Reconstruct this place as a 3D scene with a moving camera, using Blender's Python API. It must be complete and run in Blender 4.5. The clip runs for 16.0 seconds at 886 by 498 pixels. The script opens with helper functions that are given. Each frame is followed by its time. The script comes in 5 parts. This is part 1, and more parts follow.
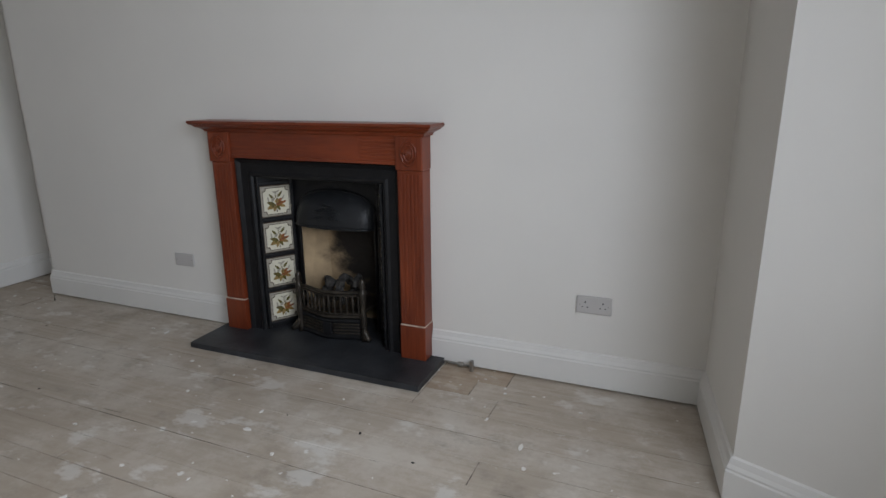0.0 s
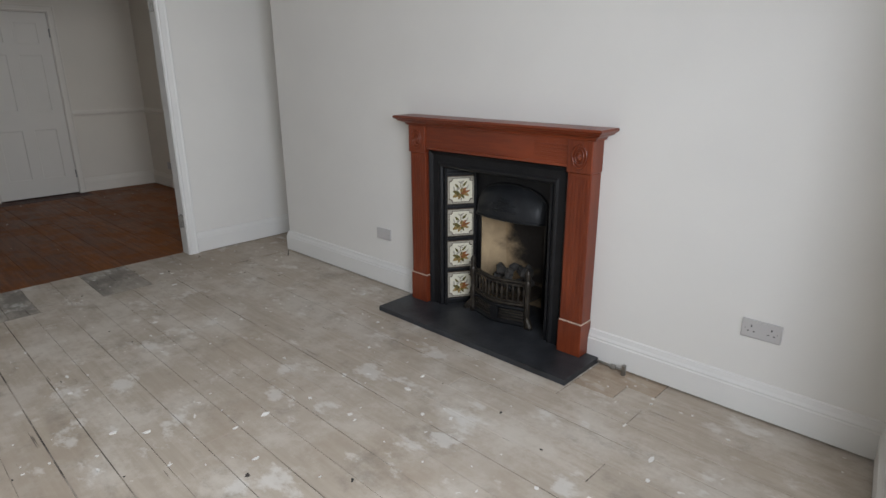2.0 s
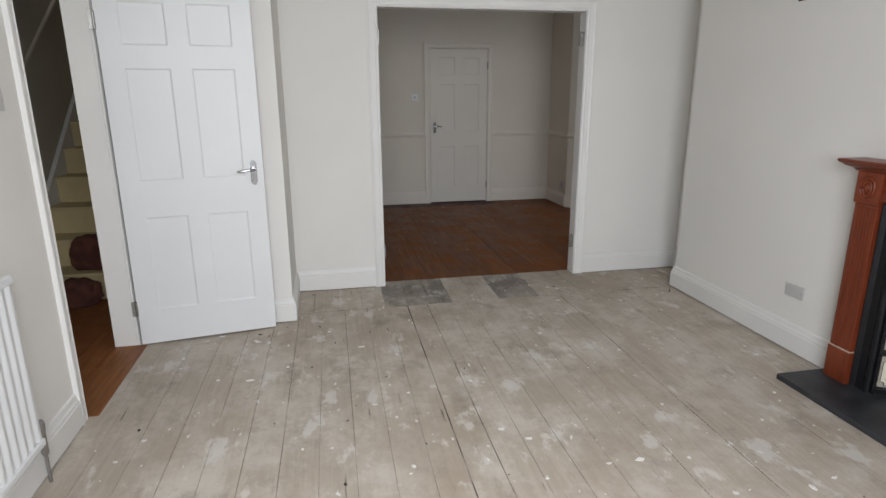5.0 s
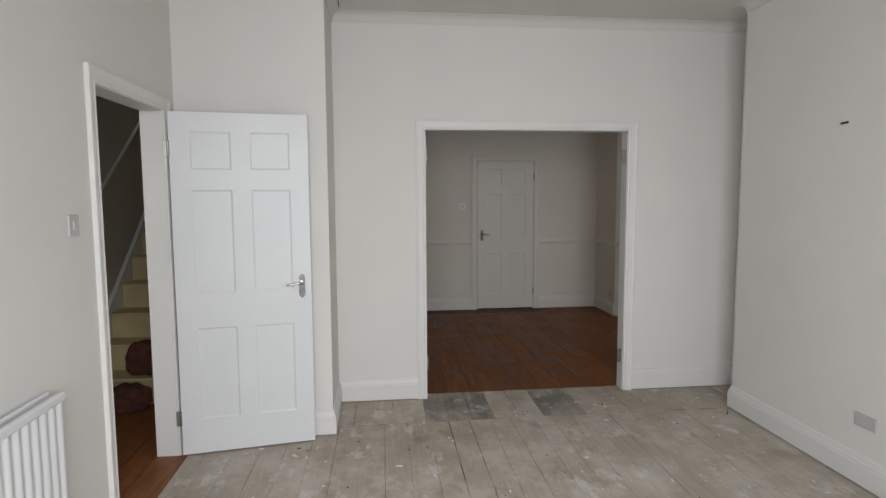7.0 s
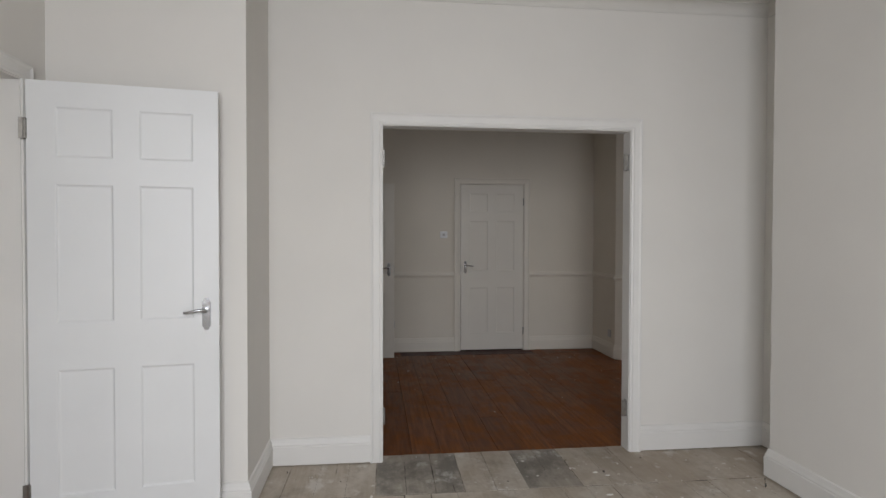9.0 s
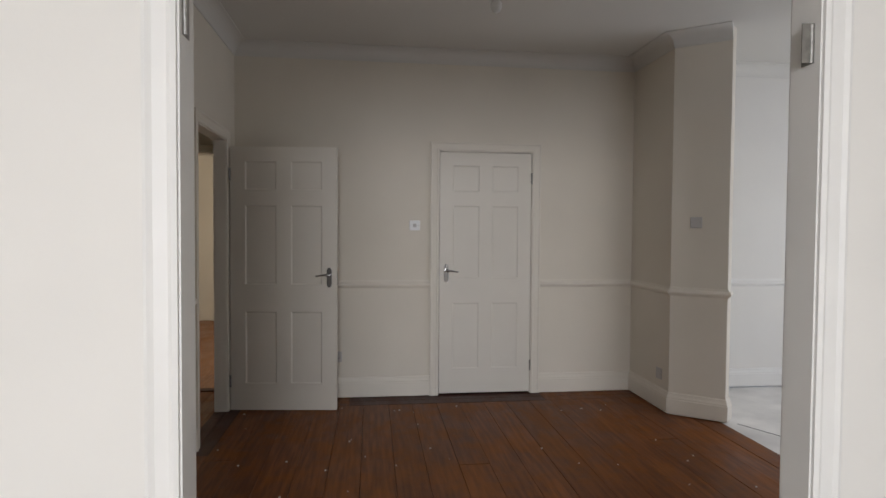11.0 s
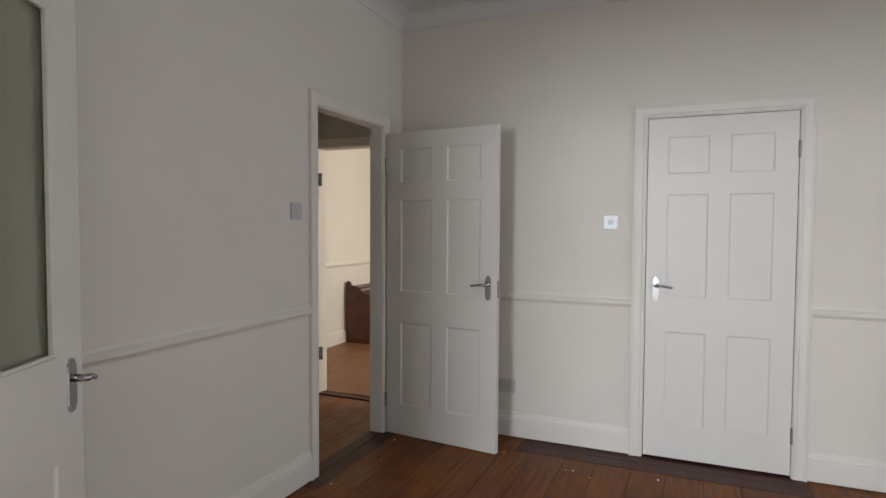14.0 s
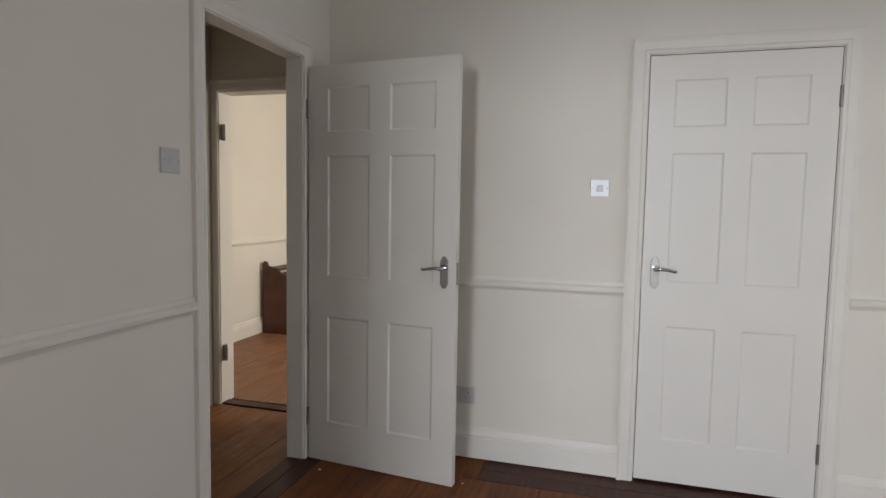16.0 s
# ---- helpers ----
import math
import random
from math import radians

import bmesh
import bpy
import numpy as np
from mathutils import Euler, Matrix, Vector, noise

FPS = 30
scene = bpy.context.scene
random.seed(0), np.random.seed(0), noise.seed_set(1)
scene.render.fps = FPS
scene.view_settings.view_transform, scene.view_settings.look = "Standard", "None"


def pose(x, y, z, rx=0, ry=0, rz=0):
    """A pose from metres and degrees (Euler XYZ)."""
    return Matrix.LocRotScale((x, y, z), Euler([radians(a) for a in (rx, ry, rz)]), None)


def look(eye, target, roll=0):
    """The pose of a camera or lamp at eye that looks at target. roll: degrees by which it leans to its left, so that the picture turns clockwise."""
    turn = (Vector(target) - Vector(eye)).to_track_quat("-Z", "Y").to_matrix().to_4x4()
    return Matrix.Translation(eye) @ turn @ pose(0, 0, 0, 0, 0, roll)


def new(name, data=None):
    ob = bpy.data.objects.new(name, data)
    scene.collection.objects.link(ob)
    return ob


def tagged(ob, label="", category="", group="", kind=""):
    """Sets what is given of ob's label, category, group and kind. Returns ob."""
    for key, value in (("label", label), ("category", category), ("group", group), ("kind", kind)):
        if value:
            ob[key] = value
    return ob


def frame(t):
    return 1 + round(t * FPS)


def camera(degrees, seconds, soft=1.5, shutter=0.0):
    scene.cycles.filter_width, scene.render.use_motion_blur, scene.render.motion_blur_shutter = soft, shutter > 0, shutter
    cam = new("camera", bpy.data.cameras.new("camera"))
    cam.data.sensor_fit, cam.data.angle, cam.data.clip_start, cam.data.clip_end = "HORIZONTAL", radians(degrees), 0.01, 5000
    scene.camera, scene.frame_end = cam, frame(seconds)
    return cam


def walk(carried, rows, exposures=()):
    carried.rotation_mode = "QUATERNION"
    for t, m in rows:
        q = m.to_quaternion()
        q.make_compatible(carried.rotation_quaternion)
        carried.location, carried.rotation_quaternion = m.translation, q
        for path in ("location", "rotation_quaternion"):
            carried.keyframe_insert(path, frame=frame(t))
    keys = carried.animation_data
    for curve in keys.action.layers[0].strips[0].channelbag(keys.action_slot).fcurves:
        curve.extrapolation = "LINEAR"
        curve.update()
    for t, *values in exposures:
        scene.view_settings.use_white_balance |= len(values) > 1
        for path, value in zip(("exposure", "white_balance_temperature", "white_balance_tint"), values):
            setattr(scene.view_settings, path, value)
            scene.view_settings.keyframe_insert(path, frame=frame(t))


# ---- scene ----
cam = camera(74.3, 16.0)
PATH = [
    (0, (-0.213, -4.211, 1.283), (1.572, -3.481, 0.753), -0.5),
    (0.5, (-0.138, -4.287, 1.265), (1.58, -3.413, 0.733), -0.1),
    (1, (-0.136, -4.483, 1.342), (1.514, -3.503, 0.78), -0.6),
    (1.5, (-0.169, -4.514, 1.383), (1.379, -3.389, 0.799), -0.4),
    (2, (-0.225, -4.465, 1.396), (1.161, -3.15, 0.803), -0.3),
    (2.5, (-0.266, -4.462, 1.391), (0.917, -2.957, 0.814), -0.0),
    (3, (-0.31, -4.429, 1.432), (0.679, -2.792, 0.849), -0.4),
    (3.5, (-0.355, -4.423, 1.439), (0.469, -2.69, 0.876), -0.2),
    (4, (-0.403, -4.386, 1.443), (0.242, -2.574, 0.896), -0.1),
    (6.5, (-0.329, -4.286, 1.515), (-0.098, -2.332, 1.16), -0.3),
    (7, (-0.331, -4.33, 1.552), (-0.107, -2.351, 1.365), -0.3),
    (7.5, (-0.314, -4.354, 1.572), (-0.093, -2.368, 1.479), -0.2),
    (8, (-0.229, -4.177, 1.48), (-0.003, -2.19, 1.428), -0.1),
    (8.5, (-0.124, -3.91, 1.363), (0.107, -1.924, 1.325), -0.0),
    (11, (0.457, -1.368, 1.345), (0.699, 0.617, 1.282), 0.4),
    (11.5, (0.618, -0.936, 1.313), (0.842, 1.051, 1.259), 0.4),
    (12, (0.791, -0.595, 1.324), (0.945, 1.398, 1.263), 0.4),
    (12.5, (0.903, -0.339, 1.295), (0.858, 1.66, 1.238), 0.3),
    (13, (1.01, -0.234, 1.292), (0.637, 1.73, 1.239), 0.3),
    (13.5, (1.159, -0.258, 1.348), (0.518, 1.635, 1.28), 0.3),
    (14, (1.248, -0.266, 1.362), (0.465, 1.572, 1.281), 0.3),
    (14.5, (1.189, -0.21, 1.351), (0.373, 1.613, 1.247), 0.5),
    (15, (1.054, -0.088, 1.336), (0.239, 1.734, 1.21), 0.7),
    (15.5, (0.925, 0.186, 1.298), (0.166, 2.031, 1.166), 0.7),
    (16, (0.86, 0.492, 1.296), (0.309, 2.409, 1.145), 1.0),
]
EXPOSURES = [(0.0, -0.9, 6200, 10), (0.5, -0.7, 6200, 10), (1.0, -0.62, 6200, 10), (1.5, -0.58, 6250, 10), (2.0, -0.48, 6300, 10), (3.5, -0.12, 6400, 11), (6.5, -0.32, 6500, 10), (8.5, -0.36, 6600, 11),
             (11.0, 0.26, 6650, 12), (11.5, 0.62, 6650, 12), (12.0, 0.78, 6650, 12), (12.5, 0.94, 6550, 12), (13.5, 0.98, 6250, 11), (16.0, 0.92, 6200, 11)]
walk(cam, [(t, look(eye, target, roll)) for t, eye, target, roll in PATH], EXPOSURES)

# ---------------------------------------------------------------- light
world = bpy.data.worlds.new("world")
scene.world = world
world.use_nodes = True
wn = world.node_tree
sky = wn.nodes.new("ShaderNodeTexSky")
sky.sky_type, sky.sun_disc = "NISHITA", False
sky.sun_elevation, sky.sun_rotation = radians(35), radians(160)
wn.nodes["Background"].inputs[1].default_value = 0.10
wn.links.new(sky.outputs[0], wn.nodes["Background"].inputs[0])

sun = new("sun", bpy.data.lights.new("sun", "SUN"))
sun.data.energy, sun.data.angle, sun.data.color = 0.6, radians(20), (1.0, 0.96, 0.9)
sun.matrix_world = look((0, -20, 14), (0, 0, 0))


def window_light(name, x, y, z, w, h, facing, watts, color):
    ob = new(name, bpy.data.lights.new(name, "AREA"))
    ob.data.shape, ob.data.size, ob.data.size_y = "RECTANGLE", w, h
    ob.data.energy, ob.data.color = watts, color
    eye = Vector((x, y, z))
    ob.matrix_world = look(eye, eye + Vector(facing))
    return ob


DAY = (0.935, 0.985, 1.06)
window_light("front_window_daylight", -0.08, -5.09, 1.68, 1.75, 1.5, (0.16, 1, -0.38), 84, DAY).data.spread = radians(138)
window_light("side_room_front_daylight", 3.45, 0.14, 1.45, 1.0, 1.5, (-0.1, 1, -0.15), 5.0, (0.91, 0.98, 1.09))
window_light("side_room_daylight", 5.22, 1.6, 1.45, 1.2, 1.4, (-1, 0.5, -0.1), 18, (0.91, 0.98, 1.09))
# Added lamp, out of view, that lights the kitchen and spills into the lobby.
window_light("kitchen_fill_light", 1.05, 5.6, 1.5, 1.1, 1.0, (-1, -0.4, -0.05), 25, (1.0, 0.94, 0.87))
# Added lamp inside the hall to brighten the stairs; no opening belongs to it.
window_light("hall_fill_light", -2.05, -4.25, 2.2, 0.6, 0.4, (0, 1, -0.35), 9, (1.0, 0.94, 0.85))

# ---------------------------------------------------------------- materials


def material(name, base, rough=0.5, metal=0.0, var=0.06, scale=6.0, bump=0.1, grain=60.0, spec=0.5):
    """A surface with broad blotches and fine grain in colour and relief."""
    m = bpy.data.materials.new(name)
    m.use_nodes = True
    nt = m.node_tree
    bs = nt.nodes["Principled BSDF"]
    geo = nt.nodes.new("ShaderNodeNewGeometry")
    n1 = nt.nodes.new("ShaderNodeTexNoise")
    n1.inputs["Scale"].default_value, n1.inputs["Detail"].default_value = scale, 5
    n2 = nt.nodes.new("ShaderNodeTexNoise")
    n2.inputs["Scale"].default_value, n2.inputs["Detail"].default_value = grain, 3
    for n in (n1, n2):
        nt.links.new(geo.outputs["Position"], n.inputs["Vector"])
    ramp = nt.nodes.new("ShaderNodeValToRGB")
    ramp.color_ramp.elements[0].position, ramp.color_ramp.elements[1].position = 0.3, 0.7
    ramp.color_ramp.elements[0].color = (*[max(0, c * (1 - var)) for c in base], 1)
    ramp.color_ramp.elements[1].color = (*[min(1, c * (1 + var)) for c in base], 1)
    nt.links.new(n1.outputs["Fac"], ramp.inputs[0])
    nt.links.new(ramp.outputs[0], bs.inputs["Base Color"])
    rr = nt.nodes.new("ShaderNodeMapRange")
    rr.inputs["To Min"].default_value, rr.inputs["To Max"].default_value = max(0.02, rough - 0.08), min(1, rough + 0.08)
    nt.links.new(n2.outputs["Fac"], rr.inputs["Value"])
    nt.links.new(rr.outputs[0], bs.inputs["Roughness"])
    bp = nt.nodes.new("ShaderNodeBump")
    bp.inputs["Strength"].default_value, bp.inputs["Distance"].default_value = bump, 0.004
    add = nt.nodes.new("ShaderNodeMath")
    add.operation = "ADD"
    nt.links.new(n1.outputs["Fac"], add.inputs[0])
    nt.links.new(n2.outputs["Fac"], add.inputs[1])
    nt.links.new(add.outputs[0], bp.inputs["Height"])
    nt.links.new(bp.outputs[0], bs.inputs["Normal"])
    bs.inputs["Metallic"].default_value = metal
    bs.inputs["Specular IOR Level"].default_value = spec
    return m


def mixed(nt, fac, a, b):
    mx = nt.nodes.new("ShaderNodeMix")
    mx.data_type = "RGBA"
    for value, slot in ((fac, 0), (a, 6), (b, 7)):
        if isinstance(value, tuple):
            mx.inputs[slot].default_value = (*value, 1)
        elif isinstance(value, float):
            mx.inputs[slot].default_value = value
        else:
            nt.links.new(value, mx.inputs[slot])
    return mx.outputs[2]


def ramped(nt, value, lo, hi):
    r = nt.nodes.new("ShaderNodeMapRange")
    r.interpolation_type = "SMOOTHSTEP"
    r.inputs["From Min"].default_value, r.inputs["From Max"].default_value = lo, hi
    nt.links.new(value, r.inputs["Value"])
    return r.outputs[0]


def noise_of(nt, vec, scale, detail=5, rough=0.55, stretch=(1, 1, 1), shift=(0, 0, 0)):
    mp = nt.nodes.new("ShaderNodeMapping")
    mp.inputs["Scale"].default_value, mp.inputs["Location"].default_value = stretch, shift
    nt.links.new(vec, mp.inputs["Vector"])
    n = nt.nodes.new("ShaderNodeTexNoise")
    n.inputs["Scale"].default_value, n.inputs["Detail"].default_value, n.inputs["Roughness"].default_value = scale, detail, rough
    nt.links.new(mp.outputs[0], n.inputs["Vector"])
    return n.outputs["Fac"]


def board_material(name, dark, light, dirt, stain, rough_lo, rough_hi, dust_amount, spots=0.0, spec=0.5, vary=0.4):
    """Old floor boards: grain along y, board to board variation, broad worn patches and paint spots."""
    m = bpy.data.materials.new(name)
    m.use_nodes = True
    nt = m.node_tree
    bs = nt.nodes["Principled BSDF"]
    bs.inputs["Specular IOR Level"].default_value = spec
    geo = nt.nodes.new("ShaderNodeNewGeometry")
    pos = geo.outputs["Position"]
    info = nt.nodes.new("ShaderNodeObjectInfo")
    shifted = nt.nodes.new("ShaderNodeVectorMath")
    shifted.operation = "MULTIPLY_ADD"
    shifted.inputs[1].default_value = (1, 1, 1)
    comb = nt.nodes.new("ShaderNodeCombineXYZ")
    sc = nt.nodes.new("ShaderNodeMath")
    sc.operation = "MULTIPLY"
    sc.inputs[1].default_value = 17.0
    nt.links.new(info.outputs["Random"], sc.inputs[0])
    nt.links.new(sc.outputs[0], comb.inputs[1])
    nt.links.new(pos, shifted.inputs[0])
    nt.links.new(comb.outputs[0], shifted.inputs[2])
    grain = noise_of(nt, shifted.outputs[0], 7, 5, 0.55, (6, 0.4, 1))

    def scaled(value, k):
        q = nt.nodes.new("ShaderNodeMath")
        q.operation = "MULTIPLY"
        q.inputs[1].default_value = k
        nt.links.new(value, q.inputs[0])
        return q.outputs[0]

    c = mixed(nt, ramped(nt, grain, 0.3, 0.72), dark, light)
    # board to board
    c = mixed(nt, scaled(info.outputs["Random"], vary), c, dirt)
    # broad worn and dusty patches over all boards
    patch = ramped(nt, noise_of(nt, pos, 3.4, 9, 0.72, (1, 0.75, 1)), 0.42, 0.62)
    c = mixed(nt, scaled(patch, dust_amount), c, stain)
    smudge = ramped(nt, noise_of(nt, pos, 4.2, 8, 0.74, (1, 0.7, 1), (4, 2, 0)), 0.52, 0.70)
    warm = ramped(nt, noise_of(nt, pos, 1.3, 6, 0.65, (1, 0.7, 1), (11, 5, 0)), 0.48, 0.7)
    c = mixed(nt, scaled(warm, 0.6 if spots else 0.0), c, (0.345, 0.275, 0.205))
    c = mixed(nt, scaled(smudge, 0.5 if spots else 0.18), c, tuple(v * 0.5 for v in dark))
    if spots:
        split = ramped(nt, noise_of(nt, shifted.outputs[0], 9.0, 3, 0.5, (5, 0.22, 1), (2, 7, 0)), 0.70, 0.735)
        c = mixed(nt, scaled(split, 0.75), c, (0.07, 0.055, 0.045))
        smear = ramped(nt, noise_of(nt, pos, 6.5, 6, 0.62, (1, 0.55, 1), (9, 1, 0)), 0.565, 0.65)
        c = mixed(nt, scaled(smear, 0.65 * spots), c, (0.66, 0.635, 0.59))
        for sc_, lim, col, sh in ((11.0, 0.13, (0.70, 0.68, 0.64), 1.0), (23.0, 0.13, (0.68, 0.66, 0.62), 5.0), (5.0, 0.045, (0.05, 0.04, 0.035), 8.0)):
            mp = nt.nodes.new("ShaderNodeMapping")
            mp.inputs["Location"].default_value = (sh, sh * 0.7, 0)
            mp.inputs["Scale"].default_value = (1, 0.7, 0.0)
            warp = nt.nodes.new("ShaderNodeVectorMath")
            warp.operation = "MULTIPLY_ADD"
            warp.inputs[1].default_value = (0.05, 0.05, 0.0)
            nz = nt.nodes.new("ShaderNodeTexNoise")
            nz.inputs["Scale"].default_value = 30
            nt.links.new(pos, nz.inputs["Vector"])
            nt.links.new(nz.outputs["Color"], warp.inputs[0])
            nt.links.new(pos, warp.inputs[2])
            nt.links.new(warp.outputs[0], mp.inputs["Vector"])
            vo = nt.nodes.new("ShaderNodeTexVoronoi")
            vo.inputs["Scale"].default_value = sc_
            nt.links.new(mp.outputs[0], vo.inputs["Vector"])
            near = ramped(nt, vo.outputs["Distance"], lim, lim * 0.75)
            pick = nt.nodes.new("ShaderNodeSeparateColor")
            nt.links.new(vo.outputs["Color"], pick.inputs[0])
            some = ramped(nt, pick.outputs[0], 0.86, 0.89)
            both = nt.nodes.new("ShaderNodeMath")
            both.operation = "MULTIPLY"
            nt.links.new(near, both.inputs[0])
            nt.links.new(some, both.inputs[1])
            c = mixed(nt, both.outputs[0], c, col)
    nt.links.new(c, bs.inputs["Base Color"])
    rr = nt.nodes.new("ShaderNodeMapRange")
    rr.inputs["To Min"].default_value, rr.inputs["To Max"].default_value = rough_lo, rough_hi
    nt.links.new(patch, rr.inputs["Value"])
    nt.links.new(rr.outputs[0], bs.inputs["Roughness"])
    bp = nt.nodes.new("ShaderNodeBump")
    bp.inputs["Strength"].default_value, bp.inputs["Distance"].default_value = 0.15, 0.003
    ad = nt.nodes.new("ShaderNodeMath")
    ad.operation = "ADD"
    nt.links.new(grain, ad.inputs[0])
    nt.links.new(patch, ad.inputs[1])
    nt.links.new(ad.outputs[0], bp.inputs["Height"])
    nt.links.new(bp.outputs[0], bs.inputs["Normal"])
    return m


def wood_material(name, dark, light, stretch, rough):
    """Stained timber: streaked grain, broad tone change, scuffed gloss."""
    m = bpy.data.materials.new(name)
    m.use_nodes = True
    nt = m.node_tree
    bs = nt.nodes["Principled BSDF"]
    pos = nt.nodes.new("ShaderNodeNewGeometry").outputs["Position"]
    grain = noise_of(nt, pos, 9, 7, 0.65, stretch)
    broad = noise_of(nt, pos, 2.2, 4, 0.5, tuple(v ** 0.5 for v in stretch), (3, 1, 2))
    c = mixed(nt, ramped(nt, grain, 0.3, 0.7), dark, light)
    c = mixed(nt, ramped(nt, broad, 0.45, 0.75), c, tuple(v * 1.25 for v in light))
    scuff = ramped(nt, noise_of(nt, pos, 16, 5, 0.7, (1, 1, 0.5), (7, 2, 4)), 0.70, 0.78)
    c = mixed(nt, scuff, c, (0.34, 0.17, 0.11))
    nt.links.new(c, bs.inputs["Base Color"])
    rr = nt.nodes.new("ShaderNodeMapRange")
    rr.inputs["To Min"].default_value, rr.inputs["To Max"].default_value = rough - 0.06, rough + 0.16
    nt.links.new(grain, rr.inputs["Value"])
    nt.links.new(rr.outputs[0], bs.inputs["Roughness"])
    bp = nt.nodes.new("ShaderNodeBump")
    bp.inputs["Strength"].default_value, bp.inputs["Distance"].default_value = 0.12, 0.002
    nt.links.new(grain, bp.inputs["Height"])
    nt.links.new(bp.outputs[0], bs.inputs["Normal"])
    bs.inputs["Specular IOR Level"].default_value = 0.45
    return m


M_WALL = material("matt_emulsion", (0.735, 0.711, 0.670), 0.9, var=0.018, scale=2.4, bump=0.22, grain=14, spec=0.25)
M_WALL_REAR = material("cream_white_emulsion", (0.716, 0.662, 0.575), 0.9, var=0.02, scale=2.4, bump=0.22, grain=14, spec=0.25)
M_CEIL = material("ceiling_paint", (0.66, 0.64, 0.60), 0.95, var=0.02, scale=1.0, bump=0.15, grain=30, spec=0.2)
M_GLOSS = material("satin_white_paint", (0.725, 0.728, 0.722), 0.45, var=0.02, scale=3, bump=0.10, grain=25)
M_GLOSS_REAR = material("cream_white_satin_paint", (0.727, 0.685, 0.612), 0.45, var=0.02, scale=3, bump=0.10, grain=25)
M_TRIM_REAR = material("cream_trim_paint", (0.733, 0.682, 0.598), 0.5, var=0.03, scale=3, bump=0.15, grain=25)
M_TRIM = material("trim_white_paint", (0.735, 0.72, 0.69), 0.5, var=0.03, scale=3, bump=0.15, grain=25)
M_CREAM = material("cream_wall_paint", (0.82, 0.775, 0.67), 0.9, var=0.03, scale=1.5, bump=0.1, spec=0.25)
# Darker than the walls' own cream: the hall's low light is in the colour.
M_DIMWALL = material("dimmed_hall_wall_paint", (0.50, 0.46, 0.38), 0.9, var=0.05, scale=1.5, bump=0.1, spec=0.25)
M_PLASTIC = material("grey_switch_plate", (0.50, 0.48, 0.465), 0.35, var=0.02, scale=8, bump=0.02)
M_WPLASTIC = material("white_plastic", (0.78, 0.78, 0.78), 0.35, var=0.02, scale=8, bump=0.02)
M_CHROME = material("polished_chrome", (0.45, 0.45, 0.46), 0.17, 1.0, var=0.03, scale=20, bump=0.03)
M_STEEL = material("hinge_steel", (0.34, 0.33, 0.31), 0.4, 1.0, var=0.2, scale=40, bump=0.1)
M_BLACK = material("dark_slot", (0.01, 0.01, 0.01), 0.6, var=0.1)
M_MAHOG_V = wood_material("red_mahogany_upright", (0.122, 0.022, 0.008), (0.185, 0.038, 0.013), (9, 9, 0.6), 0.28)
M_MAHOG_H = wood_material("red_mahogany_level", (0.122, 0.022, 0.008), (0.185, 0.038, 0.013), (9, 0.6, 9), 0.28)
M_FILLER = material("pale_filler", (0.55, 0.45, 0.36), 0.8, var=0.2, scale=40, bump=0.1)
M_IRON = material("blackened_cast_iron", (0.008, 0.008, 0.009), 0.42, var=0.3, scale=14, bump=0.35, grain=120, spec=0.3)
M_HOOD = material("grey_black_cast_iron", (0.016, 0.017, 0.019), 0.45, var=0.3, scale=14, bump=0.35, grain=120, spec=0.35)
M_GRATE = material("worn_cast_iron", (0.042, 0.034, 0.026), 0.36, 0.4, var=0.5, scale=25, bump=0.4, grain=120)
M_SLATE = material("black_slate", (0.028, 0.030, 0.034), 0.48, var=0.45, scale=9, bump=0.25, grain=80)
M_TILE = material("cream_glazed_tile", (0.70, 0.66, 0.53), 0.15, var=0.05, scale=20, bump=0.02)
M_TEDGE = material("brown_glaze", (0.10, 0.07, 0.05), 0.18, var=0.3, scale=60, bump=0.02)
M_TGREY = material("grey_glaze", (0.36, 0.33, 0.27), 0.18, var=0.25, scale=120, bump=0.02)
M_LEAF = material("olive_glaze", (0.12, 0.10, 0.028), 0.18, var=0.4, scale=90, bump=0.02)
M_PETAL = material("rust_glaze", (0.26, 0.10, 0.035), 0.18, var=0.4, scale=90, bump=0.02)
M_OCHRE = material("ochre_glaze", (0.30, 0.20, 0.07), 0.18, var=0.4, scale=90, bump=0.02)
M_COAL = material("dark_coal", (0.03, 0.027, 0.024), 0.7, var=0.5, scale=30, bump=0.5, grain=90)
M_FIREBACK = material("sooty_shaded_fireclay", (0.40, 0.29, 0.17), 0.9, var=0.35, scale=6, bump=0.5, grain=50)
nt = M_FIREBACK.node_tree
geo = nt.nodes.new("ShaderNodeNewGeometry")
old = nt.nodes["Principled BSDF"].inputs["Base Color"].links[0].from_socket
flecks = noise_of(nt, geo.outputs["Position"], 5.0, 5, 0.6, (1, 1, 1.4), (3, 0, 1))
sep = nt.nodes.new("ShaderNodeSeparateXYZ")
nt.links.new(geo.outputs["Position"], sep.inputs[0])


def summed(nt, *terms):
    """The sum of (socket, factor) pairs."""
    total = None
    for value, k in terms:
        q = nt.nodes.new("ShaderNodeMath")
        q.operation = "MULTIPLY_ADD"
        q.inputs[1].default_value, q.inputs[2].default_value = k, 0.0
        nt.links.new(value, q.inputs[0])
        if total is not None:
            nt.links.new(total, q.inputs[2])
        total = q.outputs[0]
    return total


